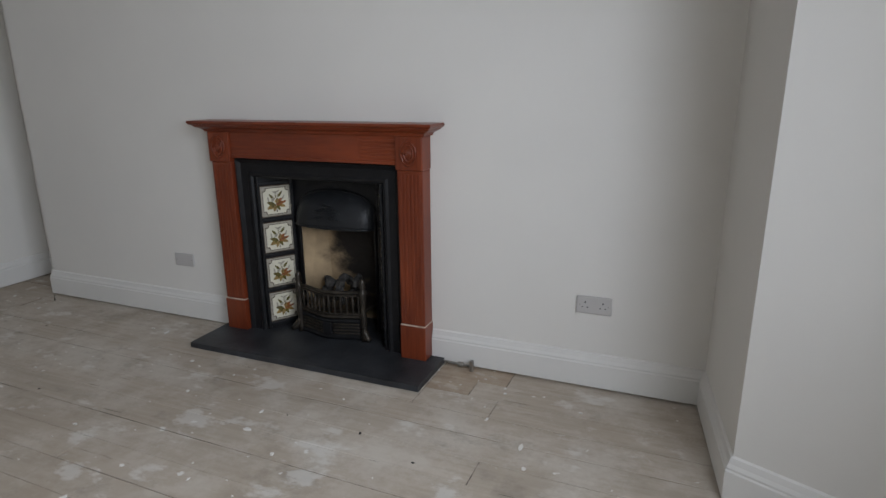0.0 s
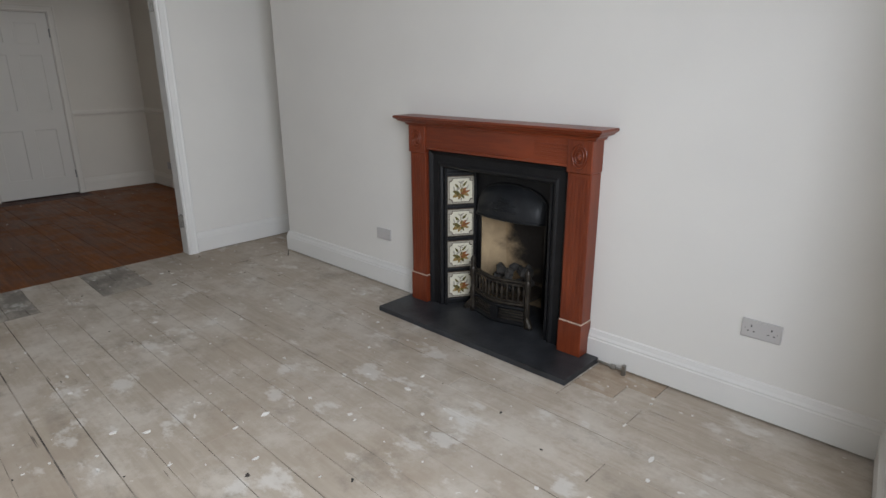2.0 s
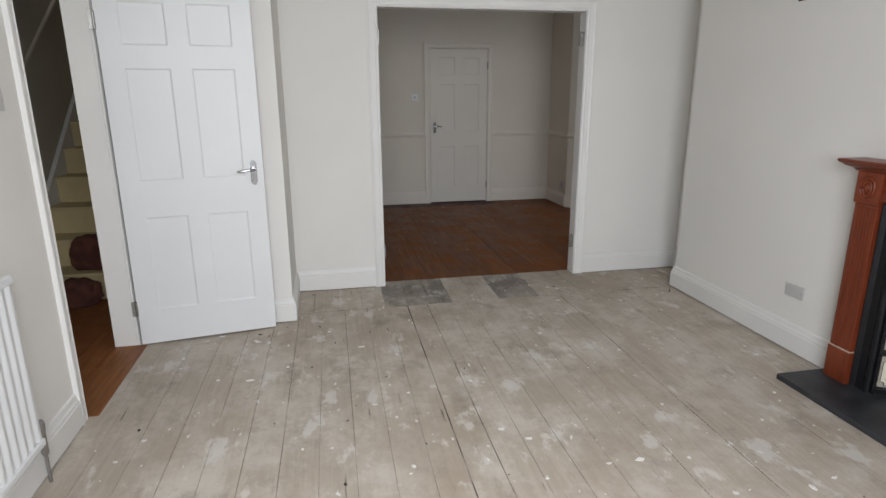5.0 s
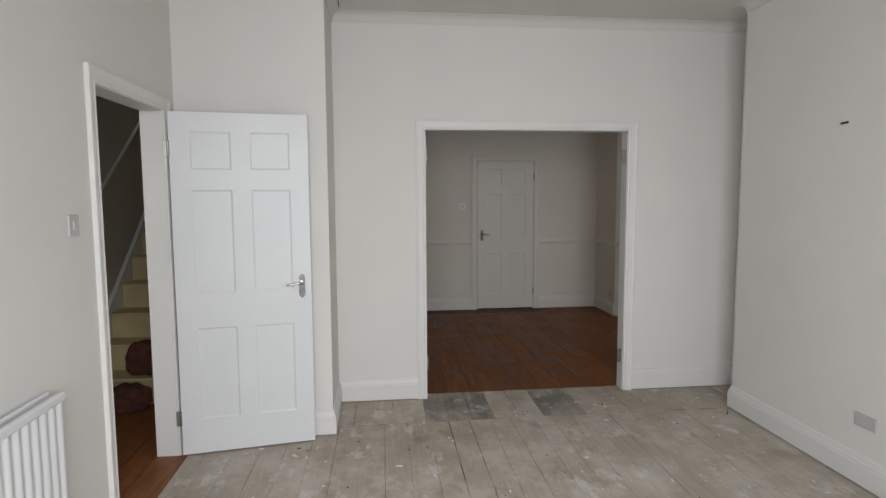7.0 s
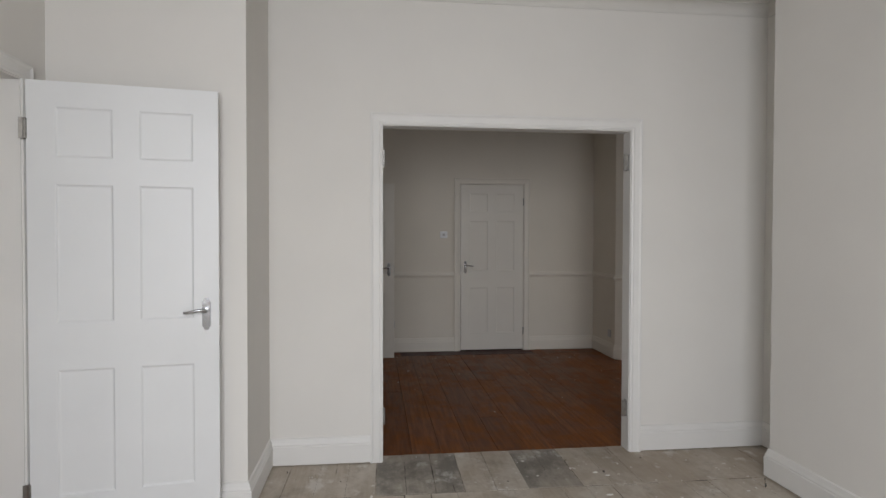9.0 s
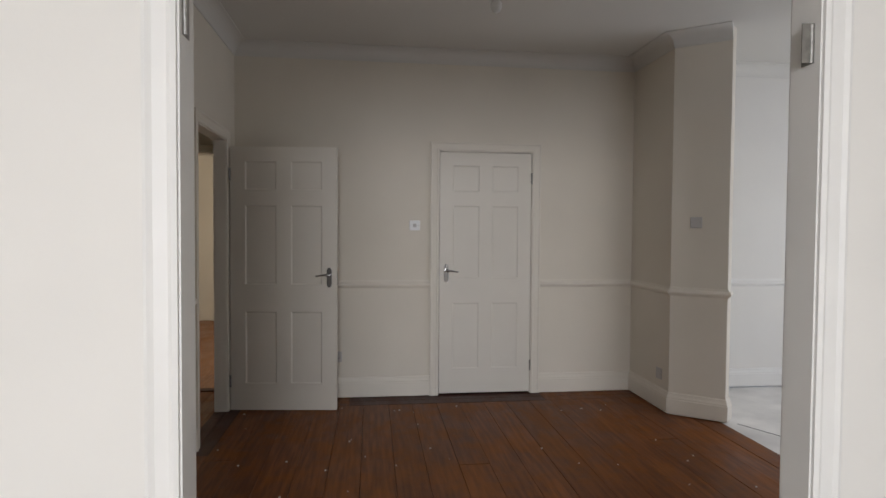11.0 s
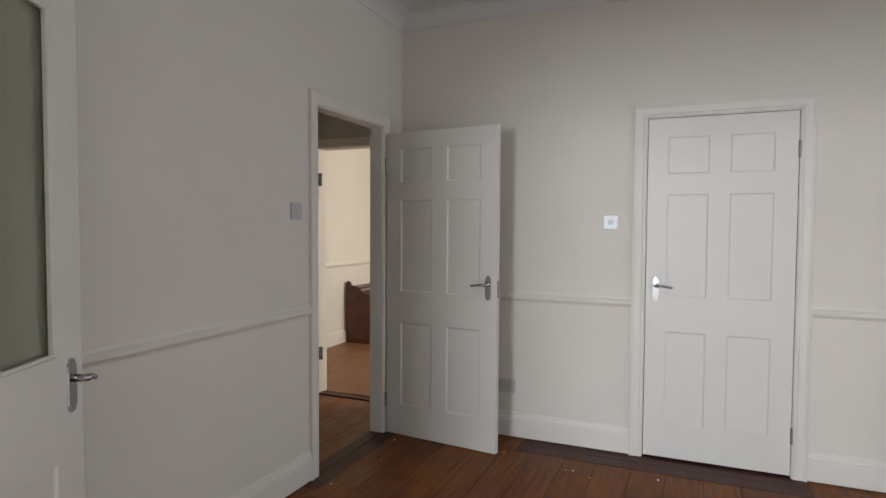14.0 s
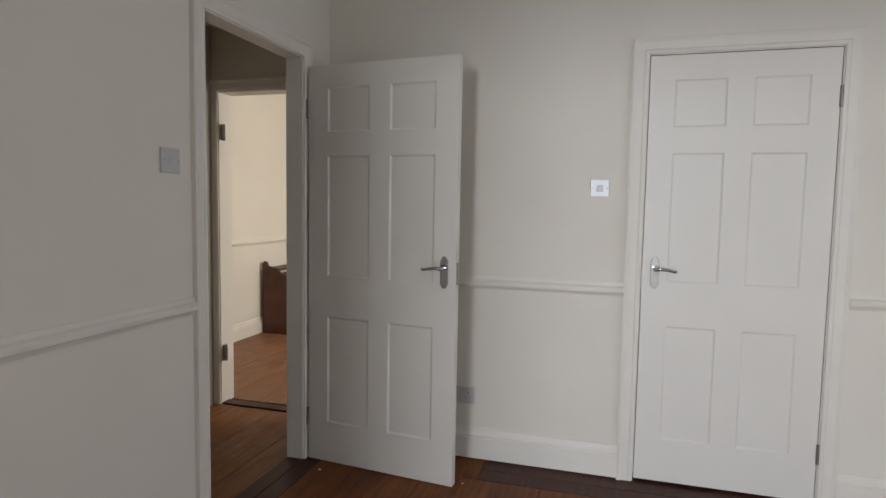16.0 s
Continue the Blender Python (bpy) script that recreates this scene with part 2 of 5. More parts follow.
# soot mixed with painted light falloff, deepening up the throat and towards -y
soot_shade = ramped(nt, summed(nt, (flecks, 0.95), (sep.outputs[2], 1.1), (sep.outputs[1], -2.0)), 5.74, 6.12)
nt.links.new(mixed(nt, soot_shade, old, (0.018, 0.014, 0.011)), nt.nodes["Principled BSDF"].inputs["Base Color"])
M_CONC = material("bare_concrete_screed", (0.68, 0.665, 0.64), 0.85, var=0.16, scale=3.0, bump=0.3, grain=70)
M_UNDER = material("dark_underfloor", (0.02, 0.016, 0.012), 0.95, var=0.3)
M_GRIME = material("packed_floor_grime", (0.13, 0.11, 0.09), 0.95, var=0.2, scale=3)
nt = M_GRIME.node_tree
geo = nt.nodes.new("ShaderNodeNewGeometry")
fill = ramped(nt, noise_of(nt, geo.outputs["Position"], 2.6, 6, 0.7, (1.6, 0.7, 1), (1, 6, 0)), 0.42, 0.62)
nt.links.new(mixed(nt, fill, (0.05, 0.04, 0.032), (0.42, 0.365, 0.305)), nt.nodes["Principled BSDF"].inputs["Base Color"])
M_GLASS = bpy.data.materials.new("frosted_green_glass")
M_GLASS.use_nodes = True
g = M_GLASS.node_tree.nodes["Principled BSDF"]
g.inputs["Base Color"].default_value = (0.72, 0.76, 0.64, 1)
g.inputs["Transmission Weight"].default_value, g.inputs["Roughness"].default_value, g.inputs["IOR"].default_value = 1.0, 0.35, 1.45
M_CLEAR = bpy.data.materials.new("lamp_glass")
M_CLEAR.use_nodes = True
g = M_CLEAR.node_tree.nodes["Principled BSDF"]
g.inputs["Base Color"].default_value = (0.9, 0.9, 0.88, 1)
g.inputs["Transmission Weight"].default_value, g.inputs["Roughness"].default_value = 0.6, 0.3
M_BOARD = board_material("bare_grey_boards", (0.40, 0.338, 0.268), (0.475, 0.412, 0.335), (0.375, 0.325, 0.265), (0.60, 0.553, 0.487), 0.65, 0.85, 0.7, 1.0)
M_BOARD_BROWN = board_material("bare_brown_boards", (0.33, 0.245, 0.17), (0.43, 0.34, 0.25), (0.36, 0.285, 0.21), (0.52, 0.455, 0.37), 0.6, 0.8, 0.6, 0.5)
M_BOARD_DARK = board_material("blackened_boards", (0.34, 0.30, 0.252), (0.44, 0.39, 0.33), (0.31, 0.278, 0.24), (0.155, 0.145, 0.130), 0.6, 0.85, 0.72, 0.9)
M_VARN = board_material("brown_varnished_boards", (0.118, 0.035, 0.011), (0.235, 0.080, 0.023), (0.068, 0.019, 0.007), (0.32, 0.128, 0.040), 0.36, 0.56, 0.40, 0.0, 0.14, 0.42)
M_VARN_DARK = board_material("dark_stained_boards", (0.042, 0.014, 0.009), (0.092, 0.032, 0.020), (0.05, 0.018, 0.012), (0.13, 0.07, 0.052), 0.4, 0.6, 0.45, 0.0, 0.2)
M_HALL = board_material("orange_brown_boards", (0.16, 0.055, 0.016), (0.29, 0.11, 0.036), (0.22, 0.08, 0.026), (0.30, 0.14, 0.06), 0.4, 0.65, 0.3, 0.0, 0.25)
M_KITFLOOR = board_material("light_brown_boards", (0.17, 0.075, 0.032), (0.30, 0.145, 0.07), (0.23, 0.11, 0.05), (0.33, 0.18, 0.10), 0.4, 0.65, 0.4, 0.0, 0.3)
M_PINE = material("dark_stained_pine", (0.085, 0.025, 0.011), 0.4, var=0.35, scale=10, bump=0.12, grain=90)
M_PINEF = material("reddish_pine", (0.235, 0.088, 0.040), 0.42, var=0.3, scale=12, bump=0.12, grain=90)
M_STAIR = material("cream_stair_paint", (0.58, 0.48, 0.27), 0.5, var=0.08, scale=6, bump=0.15)
M_CLOTH = material("brown_cloth", (0.10, 0.035, 0.024), 0.95, var=0.4, scale=12, bump=0.5, grain=150)

# ---------------------------------------------------------------- mesh helpers


def mesh_of(bm, name):
    me = bpy.data.meshes.new(name)
    bmesh.ops.recalc_face_normals(bm, faces=bm.faces)
    bm.to_mesh(me)
    bm.free()
    return me


def part(name, bm, mat, parent=None, label="", smooth=False):
    me = mesh_of(bm, name)
    me.materials.append(mat)
    if smooth:
        for p in me.polygons:
            p.use_smooth = True
    ob = new(name, me)
    if parent is not None:
        ob.parent = parent
    if label:
        tagged(ob, label)
    return ob


def share(name, me, parent, x=0, y=0, z=0, rx=0, ry=0, rz=0):
    ob = new(name, me)
    ob.parent = parent
    ob.matrix_basis = pose(x, y, z, rx, ry, rz)
    return ob


def thing(name, m, label, category, group="", kind=""):
    ob = new(name)
    ob.matrix_basis = m
    return tagged(ob, label, category, group, kind)


def add_box(bm, x0, y0, z0, x1, y1, z1, bevel=0.0, m=None):
    vs = [bm.verts.new((x, y, z)) for x in (x0, x1) for y in (y0, y1) for z in (z0, z1)]
    fs = [bm.faces.new([vs[i] for i in f]) for f in ((0, 1, 3, 2), (4, 6, 7, 5), (0, 4, 5, 1), (2, 3, 7, 6), (0, 2, 6, 4), (1, 5, 7, 3))]
    if bevel:
        es = list({e for f in fs for e in f.edges})
        out = bmesh.ops.bevel(bm, geom=es, offset=bevel, segments=2, affect="EDGES", profile=0.5)
        vs = list({v for f in out["faces"] for v in f.verts} | {v for v in vs if v.is_valid})
    if m is not None:
        bmesh.ops.transform(bm, matrix=m, verts=vs)
    return vs


def box_bm(*args, bevel=0.0):
    bm = bmesh.new()
    add_box(bm, *args, bevel=bevel)
    return bm


def lathe(bm, profile, axis_m=None, seg=16):
    """Turn (radius, height) pairs about z."""
    rings = []
    for r, h in profile:
        rings.append([bm.verts.new((r * math.cos(2 * math.pi * i / seg), r * math.sin(2 * math.pi * i / seg), h)) for i in range(seg)])
    for a, b in zip(rings, rings[1:]):
        for i in range(seg):
            bm.faces.new((a[i], a[(i + 1) % seg], b[(i + 1) % seg], b[i]))
    bm.faces.new(rings[0][::-1])
    bm.faces.new(rings[-1])
    if axis_m is not None:
        bmesh.ops.transform(bm, matrix=axis_m, verts=[v for ring in rings for v in ring])


def tube(bm, pts, r, seg=8, radii=None):
    pts = [Vector(p) for p in pts]
    rings = []
    for i, p in enumerate(pts):
        d = (pts[min(i + 1, len(pts) - 1)] - pts[max(i - 1, 0)]).normalized()
        up = Vector((0, 0, 1)) if abs(d.z) < 0.9 else Vector((1, 0, 0))
        a = d.cross(up).normalized()
        b = d.cross(a)
        rr = radii[i] if radii else r
        rings.append([bm.verts.new(p + a * rr * math.cos(2 * math.pi * k / seg) + b * rr * math.sin(2 * math.pi * k / seg)) for k in range(seg)])
    for a, b in zip(rings, rings[1:]):
        for k in range(seg):
            bm.faces.new((a[k], a[(k + 1) % seg], b[(k + 1) % seg], b[k]))
    bm.faces.new(rings[0][::-1])
    bm.faces.new(rings[-1])


def sweep(path, profile, closed=False):
    """Sweep a profile of (distance out from the wall, height) along a plan line; out is to the left of the way walked. Mitred corners."""
    bm = bmesh.new()
    n = len(path)
    P = [Vector((x, y)) for x, y in path]
    rings = []
    for i in range(n):
        d0 = (P[i] - P[i - 1]).normalized() if i > 0 else None
        d1 = (P[i + 1] - P[i]).normalized() if i < n - 1 else None
        d0, d1 = d0 or d1, d1 or d0
        n0, n1 = Vector((-d0.y, d0.x)), Vector((-d1.y, d1.x))
        mit = (n0 + n1)
        mit = mit / max(0.2, mit.dot(n0))
        rings.append([bm.verts.new((P[i].x + mit.x * o, P[i].y + mit.y * o, z)) for o, z in profile])
    k = len(profile)
    for a, b in zip(rings, rings[1:]):
        for j in range(k):
            bm.faces.new((a[j], b[j], b[(j + 1) % k], a[(j + 1) % k]))
    bm.faces.new(rings[0])
    bm.faces.new(rings[-1][::-1])
    return bm


def structure(name, bm, mat, label, category, parent=None):
    ob = part(name, bm, mat, parent, label)
    return tagged(ob, label, category, kind="structure")


def wall_boxes(name, boxes, mat, label):
    bm = bmesh.new()
    for b in boxes:
        add_box(bm, *b)
    return structure(name, bm, mat, label, "wall")


# ---------------------------------------------------------------- plan
XL, XR = -1.53, 2.20          # front room, hall wall and chimney breast
XS, YS = -0.63, -0.60         # boxed corner beside the hall door
YB = 0.10                     # back face of the wall between the rooms
OL, OR, OH = 0.034, 1.580, 2.022  # wide opening
XRL, YRB = -0.60, 3.345       # rear room, hall side and back wall
FY = -4.445                   # front wall
FYI = -4.378                  # front wall where it meets the chimney breast
FX0, FX1 = -1.25, 1.605       # bay opening
FXE, FYE = 1.33, -5.08       # outer end of the splayed bay wall
CF, CR = 2.835, 2.78           # ceiling heights
HD0, HD1, HDH = -1.618, -0.805, 2.03   # hall door opening
D2A, D2B, D2H = 2.35, 3.06, 1.99    # rear door opening
CD0, CD1, CDH = 1.00, 1.765, 1.985   # cupboard door

wall_boxes("wall_between_rooms", [(XS, 0, 0, OL - 0.03, YB, CF), (OR + 0.03, 0, 0, 2.62, YB, CF), (OL - 0.03, 0, OH + 0.03, OR + 0.03, YB, CF)],
           M_WALL, "off-white painted wall with a wide doorway")
wall_boxes("wall_stub", [(XL - 0.12, YS, 0, XS, 0, CF)], M_WALL, "off-white boxed-out wall corner beside the hall door")
wall_boxes("wall_hall", [(XL - 0.12, FY, 0, XL, HD0 - 0.03, CF), (XL - 0.12, HD1 + 0.03, 0, XL, YS, CF), (XL - 0.12, HD0 - 0.03, HDH + 0.03, XL, HD1 + 0.03, CF)],
           M_WALL, "off-white painted wall with the hall doorway")
FPY0, FPY1, FPZ = -3.05, -2.106, 0.96
wall_boxes("chimney_breast", [(XR, FYI, 0, 2.62, FPY0, CF), (XR, FPY1, 0, 2.62, -0.48, CF), (XR, FPY0, FPZ, 2.62, FPY1, CF), (2.55, FPY0, 0, 2.62, FPY1, FPZ)],
           M_WALL, "off-white chimney breast holding the fireplace")
wall_boxes("wall_alcove", [(2.50, -0.48, 0, 2.62, 0, CF)], M_WALL, "off-white recess beside the chimney breast")
wall_boxes("wall_front", [(XL - 0.12, -5.3, 0, FX0, FY, CF), (FX0, FY - 0.3, 2.65, FX1 + 0.05, FY, CF)], M_WALL, "off-white front wall beside the bay")


def prism(outline, z0, z1):
    bm = bmesh.new()
    lo = [bm.verts.new((x, y, z0)) for x, y in outline]
    hi = [bm.verts.new((x, y, z1)) for x, y in outline]
    for k in range(len(outline)):
        bm.faces.new((lo[k], lo[(k + 1) % len(outline)], hi[(k + 1) % len(outline)], hi[k]))
    bm.faces.new(lo), bm.faces.new(hi)
    return bm


structure("wall_bay_pier", prism([(FX1, FY), (XR, FYI), (2.62, FYI), (2.62, -5.3), (FXE, -5.3), (FXE, FYE)], 0, CF), M_WALL, "off-white splayed wall of the bay", "wall")
wall_boxes("wall_window", [(FX0, -5.3, 0, FXE, -5.1, 0.90), (FX0, -5.3, 2.45, FXE, -5.1, CF), (FX0, -5.3, 0.90, -1.0, -5.1, 2.45), (0.85, -5.3, 0.90, FXE, -5.1, 2.45)], M_WALL, "off-white wall under and beside the front window")
wall_boxes("wall_rear_hall_side", [(XRL - 0.085, YB, 0, XRL, D2A - 0.03, CR), (XRL - 0.085, D2B + 0.03, 0, XRL, YRB, CR), (XRL - 0.085, D2A - 0.03, D2H + 0.03, XRL, D2B + 0.03, CR)],
           M_WALL_REAR, "off-white wall with dado rail and a doorway")
wall_boxes("wall_rear_back", [(XRL - 0.085, YRB, 0, CD0 - 0.03, YRB + 0.2, CR), (CD1 + 0.03, YRB, 0, 2.99, YRB + 0.2, CR), (CD0 - 0.03, YRB, CDH + 0.03, CD1 + 0.03, YRB + 0.2, CR), (CD0 - 0.03, YRB + 0.12, 0, CD1 + 0.03, YRB + 0.2, CDH + 0.03)],
           M_WALL_REAR, "off-white back wall with dado rail")
# splayed pier between the rear room and the side room
PIER = [(2.64, YRB), (2.64, 2.69), (2.94, 2.455), (3.0, 2.51), (3.0, YRB)]
structure("wall_pier", prism(PIER, 0, CR), M_WALL_REAR, "off-white splayed wall pier with dado rail", "wall")
wall_boxes("wall_rear_side", [(2.99, YRB, 0, 5.4, YRB + 0.2, CR), (2.62, -0.48, 0, 2.92, YB, CR), (3.98, -0.48, 0, 5.4, YB, CR), (2.92, -0.48, 0, 3.98, YB, 0.65), (2.92, -0.48, 2.25, 3.98, YB, CR), (5.3, YB, 0, 5.4, 0.95, CR), (5.3, 2.25, 0, 5.4, YRB, CR), (5.3, 0.95, 0, 5.4, 2.25, 0.7), (5.3, 0.95, 2.2, 5.4, 2.25, CR)], M_WALL, "off-white side room wall with window openings")

wall_boxes("ceiling_front", [(XL - 0.12, -5.3, CF, 2.62, YB, CF + 0.1)], M_CEIL, "off-white plaster ceiling")
wall_boxes("ceiling_rear", [(XRL - 0.12, YB, CR, 5.4, YRB + 0.2, CR + 0.1)], M_CEIL, "off-white plaster ceiling")
for nm in ("ceiling_front", "ceiling_rear"):
    bpy.data.objects[nm]["category"] = "ceiling"

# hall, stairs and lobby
# Hall and stairwell walls carry their dimness in the paint colour.
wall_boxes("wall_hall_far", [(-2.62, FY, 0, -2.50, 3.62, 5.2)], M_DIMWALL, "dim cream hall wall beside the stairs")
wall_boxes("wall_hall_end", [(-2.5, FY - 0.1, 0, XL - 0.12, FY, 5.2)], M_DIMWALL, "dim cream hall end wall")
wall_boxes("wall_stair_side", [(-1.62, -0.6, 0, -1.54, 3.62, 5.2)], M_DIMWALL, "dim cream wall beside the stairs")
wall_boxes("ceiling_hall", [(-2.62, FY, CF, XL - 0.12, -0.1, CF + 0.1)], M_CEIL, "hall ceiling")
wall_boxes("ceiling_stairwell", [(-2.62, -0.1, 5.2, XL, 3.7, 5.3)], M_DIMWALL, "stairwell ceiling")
wall_boxes("ceiling_lobby", [(-1.54, 0.15, 2.35, XRL - 0.085, 3.62, 2.45)], M_CREAM, "low cream lobby ceiling")
wall_boxes("wall_lobby_end", [(-1.54, 0.15, 0, XRL - 0.085, 0.25, 2.35)], M_CREAM, "cream lobby wall")
for nm in ("ceiling_hall", "ceiling_stairwell", "ceiling_lobby"):
    bpy.data.objects[nm]["category"] = "ceiling"
# kitchen beyond the lobby
K0, K1 = -1.52, -0.76
wall_boxes("wall_kitchen_front", [(-2.62, 3.62, 0, K0, 3.74, 2.45), (K1, 3.62, 0, 1.2, 3.74, 2.45), (K0, 3.62, 1.99, K1, 3.74, 2.45)], M_CREAM, "cream wall with a doorway")
wall_boxes("wall_kitchen_left", [(-2.55, 3.74, 0, -2.43, 7.6, 2.45)], M_CREAM, "cream wall with dado rail")
wall_boxes("wall_kitchen_far", [(-2.55, 7.5, 0, 1.2, 7.6, 2.45)], M_CREAM, "cream far wall")
# The opening in this unseen wall is assumed, to go with the added lamp.
wall_boxes("wall_kitchen_right", [(1.1, 3.74, 0, 1.2, 5.0, 2.45), (1.1, 6.2, 0, 1.2, 7.5, 2.45), (1.1, 5.0, 0, 1.2, 6.2, 0.95), (1.1, 5.0, 2.05, 1.2, 6.2, 2.45)], M_CREAM, "cream wall with an added, unseen window opening")
wall_boxes("ceiling_kitchen", [(-2.55, 3.62, 2.45, 1.2, 7.6, 2.55)], M_CREAM, "cream ceiling")["category"] = "ceiling"

# ground outside
structure("ground", box_bm(-300, -300, -0.6, 300, 300, -0.5), M_CONC, "grey ground outside", "ground")

# ---------------------------------------------------------------- trim
SKIRT = [(0.0, 0.010), (0.02, 0.010), (0.021, 0.115), (0.017, 0.12), (0.018, 0.128), (0.012, 0.14), (0.008, 0.16), (0.0, 0.165)]
DADO = [(0.0, 0.880), (0.006, 0.880), (0.012, 0.890), (0.024, 0.900), (0.026, 0.912), (0.02, 0.922), (0.01, 0.929), (0.006, 0.944), (0.0, 0.944)]


def coving(top, s=0.10):
    pts = [(0.0, top), (0.0, top - s), (0.006, top - s)]
    for i in range(1, 8):
        a = math.pi / 2 * i / 8
        pts.append((s - s * math.cos(a) * 0.94, top - s + s * math.sin(a) * 0.94))
    return pts + [(s, top - 0.006), (s, top)]


def trim(name, path, profile, label, category, mat=M_TRIM):
    return structure(name, sweep(path, profile), mat, label, category)


G = 0.075  # architrave width
trim("baseboard_hall_wall", [(XL, HD0 - G), (XL, FY), (FX0, FY), (FX0, -5.1), (FXE, -5.1)], SKIRT, "white moulded skirting board", "skirting")
trim("baseboard_chimney", [(FXE, FYE), (FX1, FY), (XR, FYI), (XR, -3.17)], SKIRT, "white moulded skirting board", "skirting")
trim("baseboard_breast", [(XR, -1.99), (XR, -0.48), (2.5, -0.48), (2.5, 0), (OR + G, 0)], SKIRT, "white moulded skirting board", "skirting")
trim("baseboard_stub", [(OL - G, 0), (XS, 0), (XS, YS), (XL, YS), (XL, HD1 + G)], SKIRT, "white moulded skirting board", "skirting")
trim("baseboard_rear_left", [(XRL, D2A - G), (XRL, YB), (OL - G, YB)], SKIRT, "white moulded skirting board", "skirting", M_TRIM_REAR)
trim("baseboard_rear_back", [(CD0 - G, YRB), (XRL, YRB), (XRL, D2B + G)], SKIRT, "white moulded skirting board", "skirting", M_TRIM_REAR)
trim("baseboard_rear_right", [(3.0, YRB), (3.0, 2.51), (2.94, 2.455), (2.64, 2.69), (2.64, YRB), (CD1 + G, YRB)], SKIRT, "white moulded skirting board", "skirting", M_TRIM_REAR)
trim("baseboard_side_room", [(5.3, YRB), (3.0, YRB)], SKIRT, "white moulded skirting board", "skirting")
trim("baseboard_rear_front", [(OR + G, YB), (5.3, YB)], SKIRT, "white moulded skirting board", "skirting")
trim("trim_dado_left", [(XRL, D2A - G), (XRL, YB), (OL - G, YB)], DADO, "white dado rail", "dado rail", M_TRIM_REAR)
trim("trim_dado_back", [(CD0 - G, YRB), (XRL, YRB), (XRL, D2B + G)], DADO, "white dado rail", "dado rail", M_TRIM_REAR)
trim("trim_dado_right", [(3.0, 2.53), (2.94, 2.455), (2.64, 2.69), (2.64, YRB), (CD1 + G, YRB)], DADO, "white dado rail", "dado rail", M_TRIM_REAR)
trim("trim_dado_side_room", [(5.3, YRB), (3.0, YRB)], DADO, "white dado rail", "dado rail")
trim("trim_dado_kitchen", [(-2.43, 7.5), (-2.43, 3.74)], DADO, "cream dado rail", "dado rail", M_CREAM)
trim("baseboard_kitchen", [(-2.43, 7.5), (-2.43, 3.74)], SKIRT, "cream skirting board", "skirting", M_CREAM)
trim("trim_coving_front", [(XL, FY), (FX1, FY), (XR, FYI), (XR, -0.48), (2.5, -0.48), (2.5, 0), (XS, 0), (XS, YS), (XL, YS), (XL, FY)], coving(CF, 0.065), "off-white plaster coving", "coving", M_CEIL)
trim("trim_coving_rear", [(2.94, 2.455), (2.64, 2.69), (2.64, YRB), (XRL, YRB), (XRL, YB), (5.3, YB)], coving(CR), "off-white plaster coving", "coving", M_CEIL)
trim("trim_coving_side_room", [(5.3, YRB), (3.0, YRB)], coving(CR), "off-white plaster coving", "coving", M_CEIL)

ARCH = [(0.0, 0.0), (0.0, 0.012), (0.012, 0.016), (0.02, 0.013), (0.05, 0.016), (0.062, 0.022), (0.07, 0.02), (0.07, 0.0)]


def architrave(name, a, b, h, to_world, label, mat=M_TRIM):
    """A moulded frame round an opening a..b wide and h high, built in a flat plane (u, height, out) and turned into place."""
    bm = bmesh.new()
    pts = [(a, 0.0), (a, h), (b, h), (b, 0.0)]
    outs = [(-1, 0), (-1, 1), (1, 1), (1, 0)]
    rings = [[bm.verts.new(to_world(u + ou * (o + 0.005), v + ov * (o + 0.005), d)) for o, d in ARCH] for (u, v), (ou, ov) in zip(pts, outs)]
    k = len(ARCH)
    for r0, r1 in zip(rings, rings[1:]):
        for j in range(k):
            bm.faces.new((r0[j], r1[j], r1[(j + 1) % k], r0[(j + 1) % k]))
    bm.faces.new(rings[0]), bm.faces.new(rings[-1])
    return structure(name, bm, mat, label, "architrave")


def lining(name, axis, at0, at1, a, b, h, label, mat=M_TRIM, t=0.028):
    """Jambs and head lining an opening; axis 'y' is a wall across y."""
    bm = bmesh.new()
    for u0, u1, v0, v1 in ((a - t, a, 0, h), (b, b + t, 0, h), (a - t, b + t, h, h + t)):
        if axis == "y":
            add_box(bm, u0, at0, v0, u1, at1, v1)
        else:
            add_box(bm, at0, u0, v0, at1, u1, v1)
    return structure(name, bm, mat, label, "door frame")


lining("trim_lining_opening", "y", -0.002, YB + 0.002, OL, OR, OH, "white lining of the wide doorway")
architrave("trim_architrave_opening", OL, OR, OH, lambda u, v, d: (u, -d, v), "white moulded architrave")
architrave("trim_architrave_opening_back", OL, OR, OH, lambda u, v, d: (u, YB + d, v), "white moulded architrave")
lining("trim_lining_hall", "x", XL - 0.122, XL + 0.002, HD0, HD1, HDH, "white door lining")
architrave("trim_architrave_hall", HD0, HD1, HDH, lambda u, v, d: (XL + d, u, v), "white moulded architrave")
lining("trim_lining_rear_door", "x", XRL - 0.087, XRL + 0.002, D2A, D2B, D2H, "white door lining", M_TRIM_REAR)
architrave("trim_architrave_rear_door", D2A, D2B, D2H, lambda u, v, d: (XRL + d, u, v), "white moulded architrave", M_TRIM_REAR)
lining("trim_lining_cupboard", "y", YRB - 0.002, YRB + 0.12, CD0, CD1, CDH, "white door lining", M_TRIM_REAR)
architrave("trim_architrave_cupboard", CD0, CD1, CDH, lambda u, v, d: (u, YRB - d, v), "white moulded architrave", M_TRIM_REAR)
